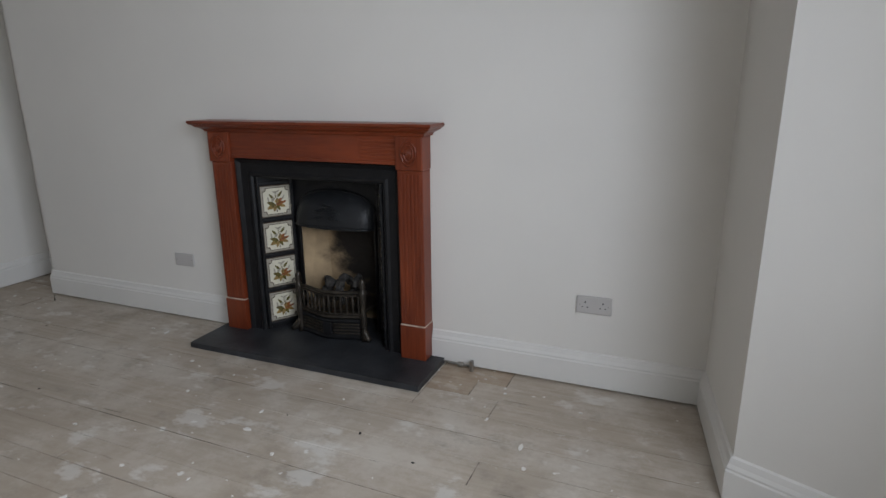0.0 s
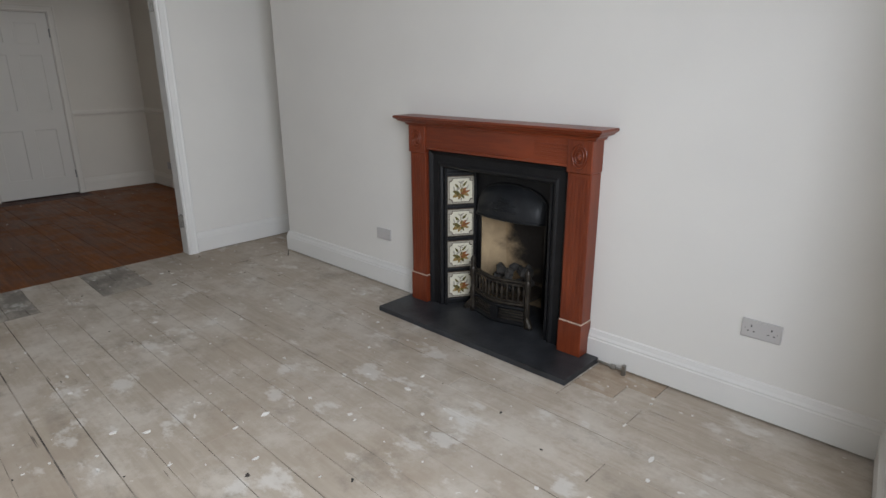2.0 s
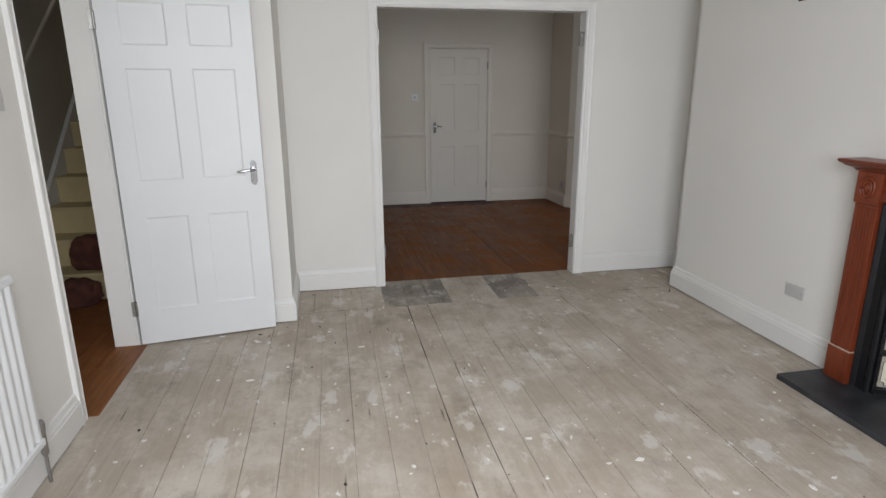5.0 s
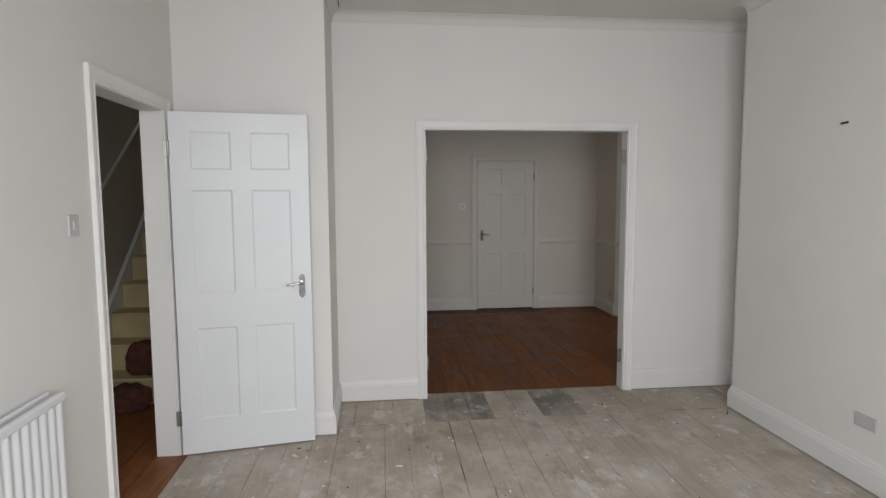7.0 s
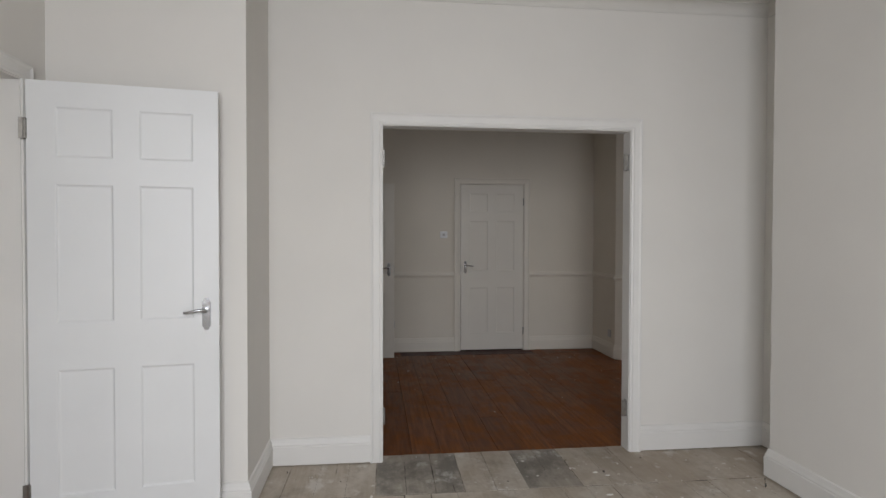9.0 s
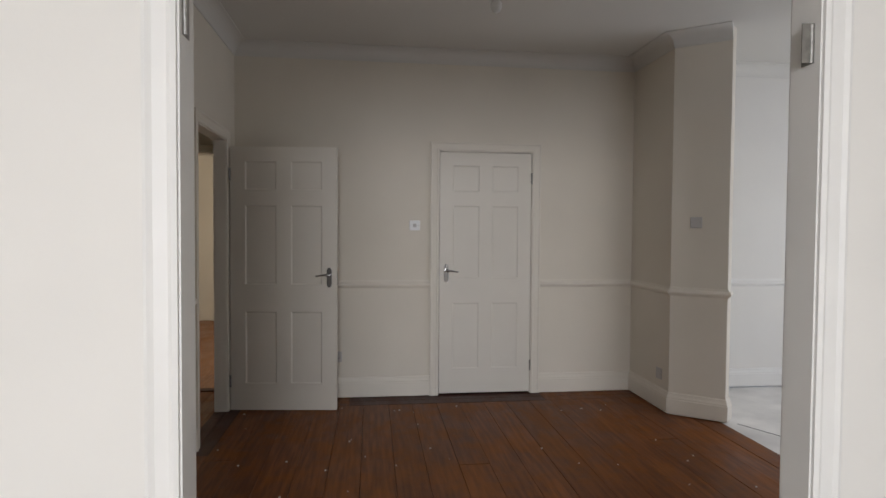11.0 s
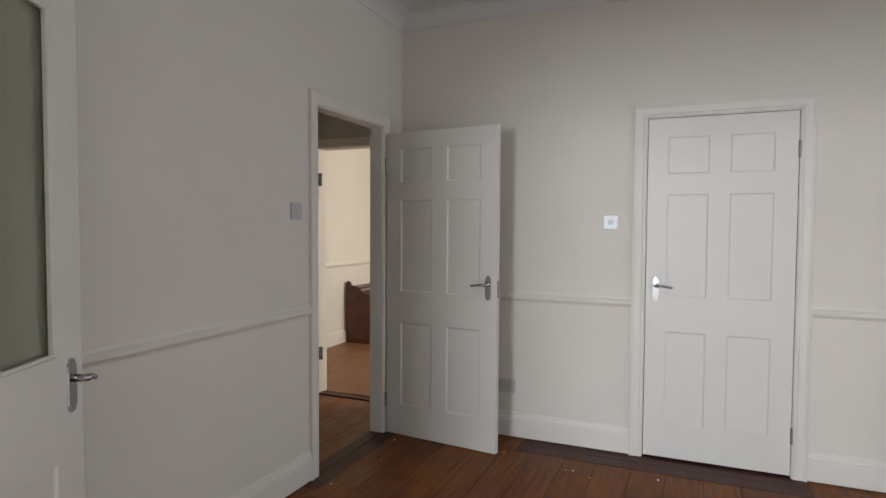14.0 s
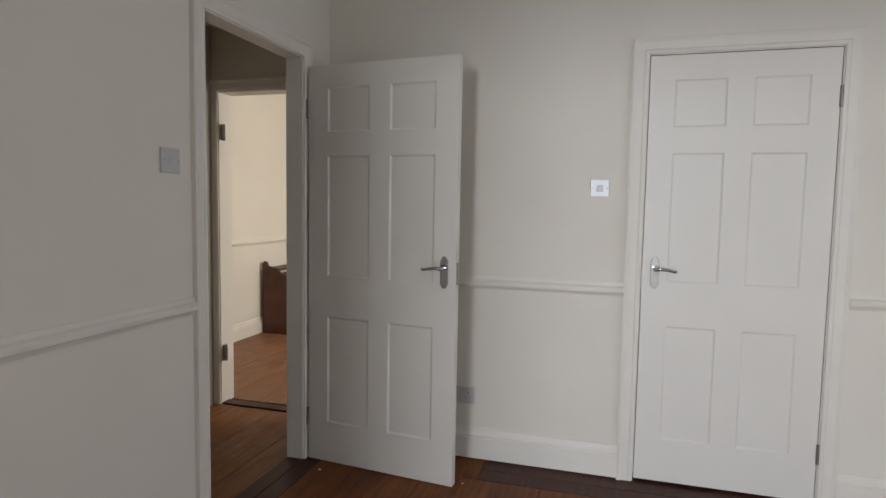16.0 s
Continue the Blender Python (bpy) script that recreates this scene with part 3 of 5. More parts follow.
lining("trim_lining_kitchen", "y", 3.618, 3.742, K0 + 0.028, K1 - 0.028, 1.96, "cream door lining", M_CREAM)
architrave("trim_architrave_kitchen", K0 + 0.028, K1 - 0.028, 1.96, lambda u, v, d: (u, 3.62 - d, v), "cream moulded architrave", M_CREAM)

# thin dark line where the coving of the boxed corner meets the ceiling
bm = bmesh.new()
tube(bm, [(XS + 0.066, -0.59, CF - 0.004), (XS + 0.068, -0.4, CF - 0.002), (XS + 0.065, -0.14, CF - 0.004)], 0.0035, 6)
structure("trim_coving_line", bm, M_BLACK, "thin dark line along the coving", "crack")

# ---------------------------------------------------------------- doors


def panel_mesh(w, h, t, mat=None):
    """A recessed door panel with a moulded edge, both faces."""
    bm = bmesh.new()
    for s in (-1, 1):
        rings = []
        for ins, dep in ((0, 0), (0.004, -0.0005), (0.008, -0.0045), (0.013, -0.0065)):
            y = s * (t / 2 + dep)
            rings.append([bm.verts.new(p) for p in ((ins, y, ins), (w - ins, y, ins), (w - ins, y, h - ins), (ins, y, h - ins))])
        for a, b in zip(rings, rings[1:]):
            for i in range(4):
                bm.faces.new((a[i], a[(i + 1) % 4], b[(i + 1) % 4], b[i]))
        bm.faces.new(rings[-1])
    me = mesh_of(bm, "panel")
    me.materials.append(mat or M_GLOSS)
    return me


def handle_parts(parent, x, z, y, s, lever, reach=1.0):
    """Lever handle on a shaped back plate. s: which face (-1 front), lever: direction along x."""
    bm = bmesh.new()
    out = [(-0.009, 0.073), (0.009, 0.073), (0.013, 0.062), (0.0195, 0.055), (0.0195, -0.055), (0.013, -0.062), (0.009, -0.073), (-0.009, -0.073), (-0.013, -0.062), (-0.0195, -0.055), (-0.0195, 0.055), (-0.013, 0.062)]
    a = [bm.verts.new((x + px, y, z + pz)) for px, pz in out]
    b = [bm.verts.new((x + px * 0.9, y + s * 0.007, z + pz * 0.97)) for px, pz in out]
    for i in range(12):
        bm.faces.new((a[i], a[(i + 1) % 12], b[(i + 1) % 12], b[i]))
    bm.faces.new(a), bm.faces.new(b)
    plate = part("handle_plate", bm, M_CHROME, parent, "chrome back plate")
    bm = bmesh.new()
    L = lever * reach * 0.86
    tube(bm, [(x, y + s * 0.007, z + 0.02), (x, y + s * 0.038, z + 0.02), (x + L * 0.006, y + s * 0.046, z + 0.02), (x + L * 0.03, y + s * 0.048, z + 0.022), (x + L * 0.065, y + s * 0.048, z + 0.018), (x + L * 0.098, y + s * 0.047, z + 0.012), (x + L * 0.108, y + s * 0.046, z + 0.016)], 0.008, 10,
         [0.011, 0.010, 0.010, 0.0085, 0.007, 0.0065, 0.005])
    part("lever", bm, M_CHROME, plate, "chrome lever", smooth=True)


def hinge_part(parent, x, y, z, leaf=0.0):
    bm = bmesh.new()
    lathe(bm, [(0.006, -0.045), (0.0075, -0.043), (0.0075, 0.043), (0.006, 0.045)], Matrix.Translation((x, y, z)), 10)
    if leaf:
        add_box(bm, x - leaf, y - 0.002, z - 0.045, x, y + 0.001, z + 0.045)
    return part("hinge", bm, M_STEEL, parent, "steel butt hinge")


def six_panel_door(name, w, h, m, label, handle_side, lever_faces, hinge_face, t=0.038, mat=None, leaf=0.0):
    """Leaf with its hinge edge at x=0, width along +x, face -y to the front."""
    door = thing(name, m, label, "door")
    st, mid = 0.105, 0.10
    pw = (w - 2 * st - mid) / 2
    rows = [(0.20, 0.55), (0.95, 0.60), (1.66, 0.22)]
    k = h / 1.985
    rows = [(z * k, q * k) for z, q in rows]
    bm = bmesh.new()
    xs = [0, st, st + pw, st + pw + mid, w - st, w]
    zs = [0]
    for z, q in rows:
        zs += [z, z + q]
    zs.append(h)
    for i in range(5):
        for j in range(len(zs) - 1):
            if i in (1, 3) and j % 2 == 1:
                continue
            add_box(bm, xs[i], -t / 2, zs[j], xs[i + 1], t / 2, zs[j + 1])
    bmesh.ops.remove_doubles(bm, verts=bm.verts, dist=1e-5)
    seen, dup = {}, []
    for f in bm.faces:
        c = f.calc_center_median()
        key = (round(c.x, 4), round(c.y, 4), round(c.z, 4))
        if key in seen:
            dup += [f, seen[key]]
        seen[key] = f
    bmesh.ops.delete(bm, geom=list(set(dup)), context="FACES_ONLY")
    part("leaf", bm, mat or M_GLOSS, door)
    for z, q in rows:
        me = panel_mesh(pw, q, t, mat)
        for px in (st, st + pw + mid):
            share("panel", me, door, px, 0, z)
    hx = w - 0.055 if handle_side > 0 else 0.055
    for s in lever_faces:
        handle_parts(door, hx, 0.985, s * t / 2, s, -handle_side)
    for hz in (0.22 * k, 1.78 * k):
        hinge_part(door, -0.004 if handle_side > 0 else w + 0.004, hinge_face * t / 2, hz, leaf)
    bm = box_bm(w - 0.002, -0.012, 0.93, w + 0.0015, 0.012, 1.03) if handle_side > 0 else box_bm(-0.0015, -0.012, 0.93, 0.002, 0.012, 1.03)
    part("latch_plate", bm, M_STEEL, door, "steel latch plate")
    return door


# hall door, hinged by the boxed corner
ang = math.degrees(math.atan2(0.124, 0.758))
six_panel_door("hall_door", 0.77, 2.015, pose(XL + 0.03, -0.802, 0.012, 0, 0, ang), "white gloss six-panel door standing open with chrome lever", 1, (-1, 1), -1, leaf=0.024)
six_panel_door("rear_door", 0.778, 1.94, pose(XRL + 0.03, 3.094, 0.008, 0, 0, -6.0), "white gloss six-panel door standing wide open against the back wall", 1, (-1, 1), -1, mat=M_GLOSS_REAR)
six_panel_door("cupboard_door", CD1 - CD0 - 0.008, CDH - 0.018, pose(CD0 + 0.004, YRB + 0.018, 0.014), "white six-panel cupboard door, closed, with chrome lever", -1, (-1,), -1, mat=M_GLOSS_REAR)


def glazed_door(m, w=0.727, h=1.99, t=0.04):
    door = thing("glazed_door", m, "white half-glazed door with frosted panes folded back open", "door")
    s, mu, gz, gh = 0.115, 0.065, 1.0, 0.90
    pw = (w - 2 * s - mu) / 2
    xs = [0, s, s + pw, s + pw + mu, w - s, w]
    zs = [0, 0.16, 0.72, gz, gz + gh, h]
    bm = bmesh.new()
    for i in range(5):
        for j in range(5):
            if i in (1, 3) and j in (1, 3):
                continue
            add_box(bm, xs[i], -t / 2, zs[j], xs[i + 1], t / 2, zs[j + 1])
    part("leaf", bm, M_GLOSS_REAR, door)
    me = panel_mesh(pw, 0.56, t, M_GLOSS_REAR)
    gl = mesh_of(box_bm(0, -0.003, 0, pw, 0.003, gh), "pane")
    gl.materials.append(M_GLASS)
    bead = bmesh.new()
    for q in (-1, 1):
        y0, y1 = sorted((q * t / 2, q * (t / 2 - 0.014)))
        for b in ((0, 0, 0.012, gh), (pw - 0.012, 0, pw, gh), (0.012, 0, pw - 0.012, 0.012), (0.012, gh - 0.012, pw - 0.012, gh)):
            add_box(bead, b[0], y0 - 0.001, b[1], b[2], y1 + 0.001, b[3], bevel=0.003)
    bead = mesh_of(bead, "glazing_bead")
    bead.materials.append(M_GLOSS_REAR)
    for px in (s, s + pw + mu):
        share("panel", me, door, px, 0, zs[1])
        share("pane", gl, door, px, 0, gz)
        share("glazing_bead", bead, door, px, 0, gz)
    for q in (-1, 1):
        handle_parts(door, w - 0.055, 0.912, q * t / 2, q, 1, 0.4)
    for hz in (0.25, 1.83):
        hinge_part(door, -0.004, -t / 2, hz)
    return door


glazed_door(pose(-0.018, 0.168, 0.012, 0, 0, 115.8))


def jamb_hinge(x, y, z, s, flap=True):
    ob = thing("door_hinge", pose(x, y, z), "bare steel butt hinge remaining on the white door lining", "hinge", "hinges on the wide doorway")
    part("plate", box_bm(min(0, s * 0.003), -0.018, -0.05, max(0, s * 0.003), 0.016, 0.05, bevel=0.0008), M_STEEL, ob)
    bm = bmesh.new()
    lathe(bm, [(0.006, -0.05), (0.0065, -0.048), (0.0065, 0.048), (0.006, 0.05)], Matrix.Translation((s * 0.006, -0.024, 0)), 10)
    part("knuckle", bm, M_STEEL, ob)
    if not flap:
        return ob
    bm = bmesh.new()
    add_box(bm, min(s * 0.006, s * 0.034), -0.026, -0.05, max(s * 0.006, s * 0.034), -0.023, 0.05)
    part("flap", bm, M_STEEL, ob)
    return ob


for z in (0.27, 1.83):
    jamb_hinge(OR, 0.045, z, -1)
    jamb_hinge(OL, 0.045, z, 1, False)
for z in (0.33, 1.72):
    tagged(jamb_hinge(K0 + 0.028, 3.66, z, 1), "bare steel butt hinge on the cream door lining", "hinge", "hinges on the cream doorway")


# ---------------------------------------------------------------- fireplace
fs = thing("fire_surround", pose(0, 0, 0), "red-brown mahogany stained timber fire surround on a slate hearth", "fireplace surround")
XF = 2.112
PL, PR = (-2.114, -1.992), (-3.166, -3.042)
for lo_, hi_ in (PL, PR):
    part("plinth", box_bm(XF - 0.006, lo_ - 0.003, 0.03, XR, hi_ + 0.003, 0.198, bevel=0.003), M_MAHOG_V, fs)
    part("plinth_joint", box_bm(XF - 0.003, lo_ - 0.001, 0.198, XR, hi_ + 0.001, 0.2025), M_FILLER, fs, "pale filler line above the plinth")
    pil = part("pilaster", box_bm(XF, lo_, 0.2025, XR, hi_, 0.935, bevel=0.005), M_MAHOG_V, fs)
    for k in range(6):
        c = lo_ + 0.017 + k * (hi_ - lo_ - 0.034) / 5
        part("reed", box_bm(XF - 0.0025, c - 0.0066, 0.222, XF + 0.001, c + 0.0066, 0.918, bevel=0.002), M_MAHOG_V, pil)
    part("corner_block", box_bm(XF - 0.010, lo_ - 0.004, 0.935, XR, hi_ + 0.004, 1.085, bevel=0.005), M_MAHOG_V, fs)
    mid_ = (lo_ + hi_) / 2
    bm = bmesh.new()
    for ry_, rz_, rr in ((0.036, 0.052, 0.006), (0.022, 0.036, 0.005)):
        tube(bm, [(XF - 0.011, mid_ + ry_ * math.cos(2 * math.pi * k / 24), 1.01 + rz_ * math.sin(2 * math.pi * k / 24)) for k in range(25)], rr, 8)
    for k in range(7):
        a = math.pi * (0.15 + 0.7 * k / 6)
        tube(bm, [(XF - 0.011, mid_, 0.985), (XF - 0.013, mid_ + 0.018 * math.cos(a), 1.005 + 0.026 * math.sin(a))], 0.003, 6)
    part("rosette", bm, M_MAHOG_V, fs, "carved oval rosette", smooth=True)
frz = part("frieze", box_bm(XF + 0.004, PR[1] + 0.003, 0.957, XR, PL[0] - 0.003, 1.085, bevel=0.003), M_MAHOG_H, fs)
part("frieze_edge", box_bm(XF - 0.002, PR[1] + 0.004, 0.957, XF + 0.006, PL[0] - 0.004, 0.972, bevel=0.002), M_MAHOG_H, frz)
for k in range(5):
    part("reed", box_bm(XF - 0.001, PR[1] + 0.006, 0.985 + k * 0.018, XF + 0.005, PR[1] + 0.19, 0.996 + k * 0.018, bevel=0.002), M_MAHOG_H, frz)
MANT = [(0.0, 1.085), (0.098, 1.085), (0.102, 1.090), (0.108, 1.098), (0.122, 1.104), (0.135, 1.110), (0.142, 1.118), (0.150, 1.121), (0.158, 1.130), (0.154, 1.139), (0.0, 1.139)]
bm = bmesh.new()
ends = []
for ref, s in ((PR[0] - 0.012, -1), (PL[1] + 0.012, 1)):
    ends.append(([bm.verts.new((XR - o, ref + s * max(0.004, o - 0.098), z)) for o, z in MANT], [bm.verts.new((XR - 0.0005, ref + s * max(0.004, o - 0.098), z)) for o, z in MANT]))
(va, ra), (vb, rb) = ends
for k in range(1, len(MANT) - 2):
    bm.faces.new((va[k], vb[k], vb[k + 1], va[k + 1]))
    bm.faces.new((va[k], va[k + 1], ra[k + 1], ra[k]))
    bm.faces.new((vb[k], rb[k], rb[k + 1], vb[k + 1]))
bm.faces.new((va[-2], vb[-2], rb[-2], ra[-2]))
bm.faces.new((va[1], ra[1], rb[1], vb[1]))
bmesh.ops.delete(bm, geom=[v for v in bm.verts if not v.link_faces], context="VERTS")
part("mantel_shelf", bm, M_MAHOG_H, fs, "moulded mantel shelf")

hearth = thing("hearth", pose(0, 0, 0), "black slate hearth slab laid on the floorboards", "hearth")
bm = box_bm(1.872, -3.235, 0.002, XR - 0.022, -1.945, 0.03)
bmesh.ops.subdivide_edges(bm, edges=[e for e in bm.edges if abs(e.verts[0].co.y - e.verts[1].co.y) > 0.5 or abs(e.verts[0].co.x - e.verts[1].co.x) > 0.2], cuts=24, use_grid_fill=True)
for v in bm.verts:
    if v.co.x < 1.873 or v.co.y < -3.234:
        v.co += Vector((0.0016, 0.0016, 0)) * noise.noise(v.co * 14) - Vector((0, 0, 0.0015)) * abs(noise.noise(v.co * 23)) * (v.co.z > 0.02)
part("slab", bm, M_SLATE, hearth)
part("back_slab", box_bm(XR - 0.0215, FPY0 + 0.006, 0.002, 2.545, FPY1 - 0.006, 0.0298), M_SLATE, hearth)

ins = thing("fireplace_insert", pose(0, 0, 0), "black cast-iron tiled fireplace insert with hood and fire basket", "fireplace")
XI = 2.158
CY = -2.578
Y0, Y1, ZT = FPY0 + 0.007, FPY1 - 0.007, 0.957
FRAME = [(0.0, -0.03), (0.0, 0.020), (0.010, 0.026), (0.022, 0.018), (0.030, 0.012), (0.066, 0.010), (0.078, 0.016), (0.090, 0.014), (0.098, 0.004), (0.098, -0.03)]
bm = bmesh.new()
rings = []
for y, z, ky, kz in ((Y1, 0.03, -1, 0), (Y1, ZT, -1, -1), (Y0, ZT, 1, -1), (Y0, 0.03, 1, 0)):
    rings.append([bm.verts.new((XI - d, y + ky * o, z + kz * o)) for o, d in FRAME])
for a_, b_ in zip(rings, rings[1:]):
    for k in range(len(FRAME) - 1):
        bm.faces.new((a_[k], b_[k], b_[k + 1], a_[k + 1]))
part("outer_frame", bm, M_IRON, ins, "moulded black iron frame")


def tile_mesh():
    """A square glazed tile: grey-brown border, pale plaque with notched corners, a spray of leaves and a blossom in slight relief."""
    q = 0.165
    bm = box_bm(-q / 2, 0, -q / 2, q / 2, 0.008, q / 2, bevel=0.002)
    for f in bm.faces:
        f.material_index = 1

    def flat(pts, mi, d):
        f = bm.faces.new([bm.verts.new((x, -d, z)) for x, z in pts])
        f.material_index = mi

    def plaque(r, c, mi, d):
        flat([(-r + c, -r), (r - c, -r), (r - c, -r + c * 0.6), (r - c * 0.6, -r + c), (r, -r + c), (r, r - c), (r - c * 0.6, r - c), (r - c, r - c * 0.6),
              (r - c, r), (-r + c, r), (-r + c, r - c * 0.6), (-r + c * 0.6, r - c), (-r, r - c), (-r, -r + c), (-r + c * 0.6, -r + c), (-r + c, -r + c * 0.6)], mi, d)

    flat([(-0.078, -0.078), (0.078, -0.078), (0.078, 0.078), (-0.078, 0.078)], 5, 0.0004)
    plaque(0.070, 0.016, 1, 0.0008)
    plaque(0.067, 0.017, 0, 0.0012)

    def leaf(cx, cz, ang, L, W, mi, d):
        a0, pts = radians(ang), []
        for k in range(12):
            a = 2 * math.pi * k / 12
            u, v = L * math.cos(a), W * math.sin(a) * (1 - 0.45 * math.cos(a))
            pts.append((cx + u * math.cos(a0) - v * math.sin(a0), cz + u * math.sin(a0) + v * math.cos(a0)))
        flat(pts, mi, d)

    d = 0.0016
    spray = ((-0.030, -0.030, 205, 0.022, 0.012, 4), (-0.018, -0.018, 120, 0.020, 0.011, 2), (-0.034, -0.010, 160, 0.017, 0.009, 2), (-0.010, -0.040, 250, 0.017, 0.009, 4),
             (0.010, -0.036, 300, 0.018, 0.008, 2), (0.030, -0.026, 335, 0.020, 0.009, 4), (0.040, -0.008, 20, 0.015, 0.006, 3), (0.018, -0.012, 15, 0.022, 0.011, 3),
             (0.004, 0.002, 70, 0.014, 0.009, 4), (0.022, 0.006, 35, 0.013, 0.007, 3), (-0.026, 0.026, 130, 0.017, 0.006, 2), (0.022, 0.036, 50, 0.019, 0.006, 2),
             (-0.004, 0.034, 95, 0.020, 0.0016, 2), (0.004, 0.018, 80, 0.026, 0.0013, 1), (0.038, 0.018, 65, 0.014, 0.004, 5), (-0.008, 0.046, 150, 0.014, 0.004, 5),
             (-0.042, 0.012, 100, 0.014, 0.0045, 5), (0.008, 0.050, 20, 0.012, 0.004, 5), (-0.016, 0.010, 40, 0.013, 0.007, 5), (0.0, -0.050, 88, 0.010, 0.0022, 1))
    for cx, cz, an, L, W, mi in spray:
        d += 0.0001
        leaf(cx, cz, an, L, W, mi, d)
        if W > 0.008:
            d += 0.0001
            leaf(cx, cz, an, L * 0.8, 0.0011, 1, d)
    me = mesh_of(bm, "tile")
    for mt in (M_TILE, M_TEDGE, M_LEAF, M_PETAL, M_OCHRE, M_TGREY):
        me.materials.append(mt)
    return me


TILE = tile_mesh()
SPL = 57
SC, SS = math.cos(radians(SPL)), math.sin(radians(SPL))
CL = 0.19
XP = XI + 0.006 + CL * SS
HW = 0.228
for side in (1, -1):
    p0 = (XI + 0.006, CY + side * 0.362)
    p1 = (p0[0] + CL * SS, p0[1] - side * CL * SC)
    flip = Matrix.Identity(4) if side > 0 else Matrix.Diagonal((-1, 1, 1, 1))
    cheek = pose(p0[0], p0[1], 0, 0, 0, -90 + side * SPL) @ flip
    bm = bmesh.new()
    add_box(bm, -0.004, 0.0, 0.03, CL + 0.004, 0.012, 0.86, m=cheek)
    part("tile_cheek", bm, M_IRON, ins, "splayed iron cheek")
    for k in range(4):
        f = CL / 2 - 0.002
        share("tile", TILE, ins, p0[0] + f * SS - 0.007 * SC, p0[1] - side * (f * SC + 0.007 * SS), 0.1515 + k * 0.1915, 0, 0, -90 + side * SPL)
    for k in range(5):
        bm = bmesh.new()
        z = 0.1515 - 0.0957 + k * 0.1915
        add_box(bm, 0.008, -0.011, z - 0.010, CL - 0.014, 0.002, z + 0.010, bevel=0.004, m=cheek)
        part("tile_bar", bm, M_IRON, ins)
    for u in (0.004, CL - 0.013):
        bm = bmesh.new()
        tube(bm, [(u, -0.008, 0.03), (u, -0.008, 0.86)], 0.0085, 8)
        for k in range(22):
            add_box(bm, u - 0.006, -0.0185, 0.06 + k * 0.036, u + 0.006, -0.010, 0.078 + k * 0.036, bevel=0.003)
        bmesh.ops.transform(bm, matrix=cheek, verts=bm.verts)
        part("stile_bead", bm, M_IRON, ins, "beaded iron moulding")
bm = bmesh.new()
ca, cb = 0.366, 0.366 - CL * SC - 0.004
soff = [bm.verts.new(p) for p in ((XI - 0.002, CY + ca, 0.861), (XI - 0.002, CY - ca, 0.861), (XP + 0.004, CY - cb, 0.848), (XP + 0.004, CY + cb, 0.848))]
bm.faces.new(soff)
lid = [bm.verts.new(v.co + Vector((0, 0, 0.01))) for v in soff]
bm.faces.new(lid)
for k in range(4):
    bm.faces.new((soff[k], soff[(k + 1) % 4], lid[(k + 1) % 4], lid[k]))
part("soffit", bm, M_IRON, ins)

# arched plate over the fire and its hood
n = 24
SPRING, APEX = 0.622, 0.785
bm = bmesh.new()
arch = [(CY + HW * math.cos(math.pi * i / n), SPRING + (APEX - SPRING) * math.sin(math.pi * i / n) ** 0.5) for i in range(n + 1)]
for x in (XP, XP + 0.012):
    vi = [bm.verts.new((x, y, z)) for y, z in arch]
    vo = [bm.verts.new((x, y, 0.853)) for y, z in arch]
    for i in range(n):
        bm.faces.new((vi[i], vi[i + 1], vo[i + 1], vo[i]))
for s in (1, -1):
    e0, e1 = sorted((CY + s * HW, CY + s * (cb + 0.004)))
    add_box(bm, XP, e0, 0.03, XP + 0.012, e1, 0.853)
part("arch_plate", bm, M_IRON, ins)
bm = bmesh.new()
tube(bm, [(XP - 0.004, CY + HW, 0.03), (XP - 0.004, CY + HW, SPRING)] + [(XP - 0.004, y, z) for y, z in arch[1:-1]] + [(XP - 0.004, CY - HW, SPRING), (XP - 0.004, CY - HW, 0.03)], 0.008, 8)
part("arch_bead", bm, M_IRON, ins, "raised iron bead round the arch", smooth=True)
LIP = 0.600
bm = bmesh.new()
rows_ = []
for j in range(9):
    f = j / 8
    row = []
    for y, top in arch:
        s = max(0.0, 1 - ((y - CY) / HW) ** 2) ** 0.5
        out = 0.088 * s ** 0.7 * math.sin(math.pi / 2 * min(1.0, f * 1.25)) ** 0.8
        z = top + (LIP - top) * f
        row.append(bm.verts.new((XP - 0.006 - out, y, z)))
    rows_.append(row)
rows_.append([bm.verts.new((v.co.x + 0.012, v.co.y, LIP - 0.006)) for v in rows_[-1]])
for a_, b_ in zip(rows_, rows_[1:]):
    for i in range(n):
        bm.faces.new((a_[i], a_[i + 1], b_[i + 1], b_[i]))
hood = part("hood", bm, M_HOOD, ins, "embossed arched iron hood", smooth=True)


def hood_x(u):
    return XP - 0.007 - 0.088 * max(0.0, 1 - (u / HW) ** 2) ** 0.35


for z, hw in ((0.652, 0.085), (0.668, 0.050), (0.688, 0.075), (0.704, 0.040), (0.722, 0.022)):
    bm = bmesh.new()
    tube(bm, [(hood_x(u) + max(0, z - 0.69) * 0.35, CY + u, z + 0.004 * math.sin(u * 120)) for u in np.linspace(-hw, hw, 15)], 0.0042, 6)
    part("hood_relief", bm, M_HOOD, hood, "raised scroll relief", smooth=True)
bm = bmesh.new()
tube(bm, [(hood_x(u) - 0.001, CY + u, LIP + 0.004) for u in np.linspace(-HW + 0.004, HW - 0.004, 21)], 0.0055, 8)
part("hood_lip", bm, M_HOOD, hood, smooth=True)

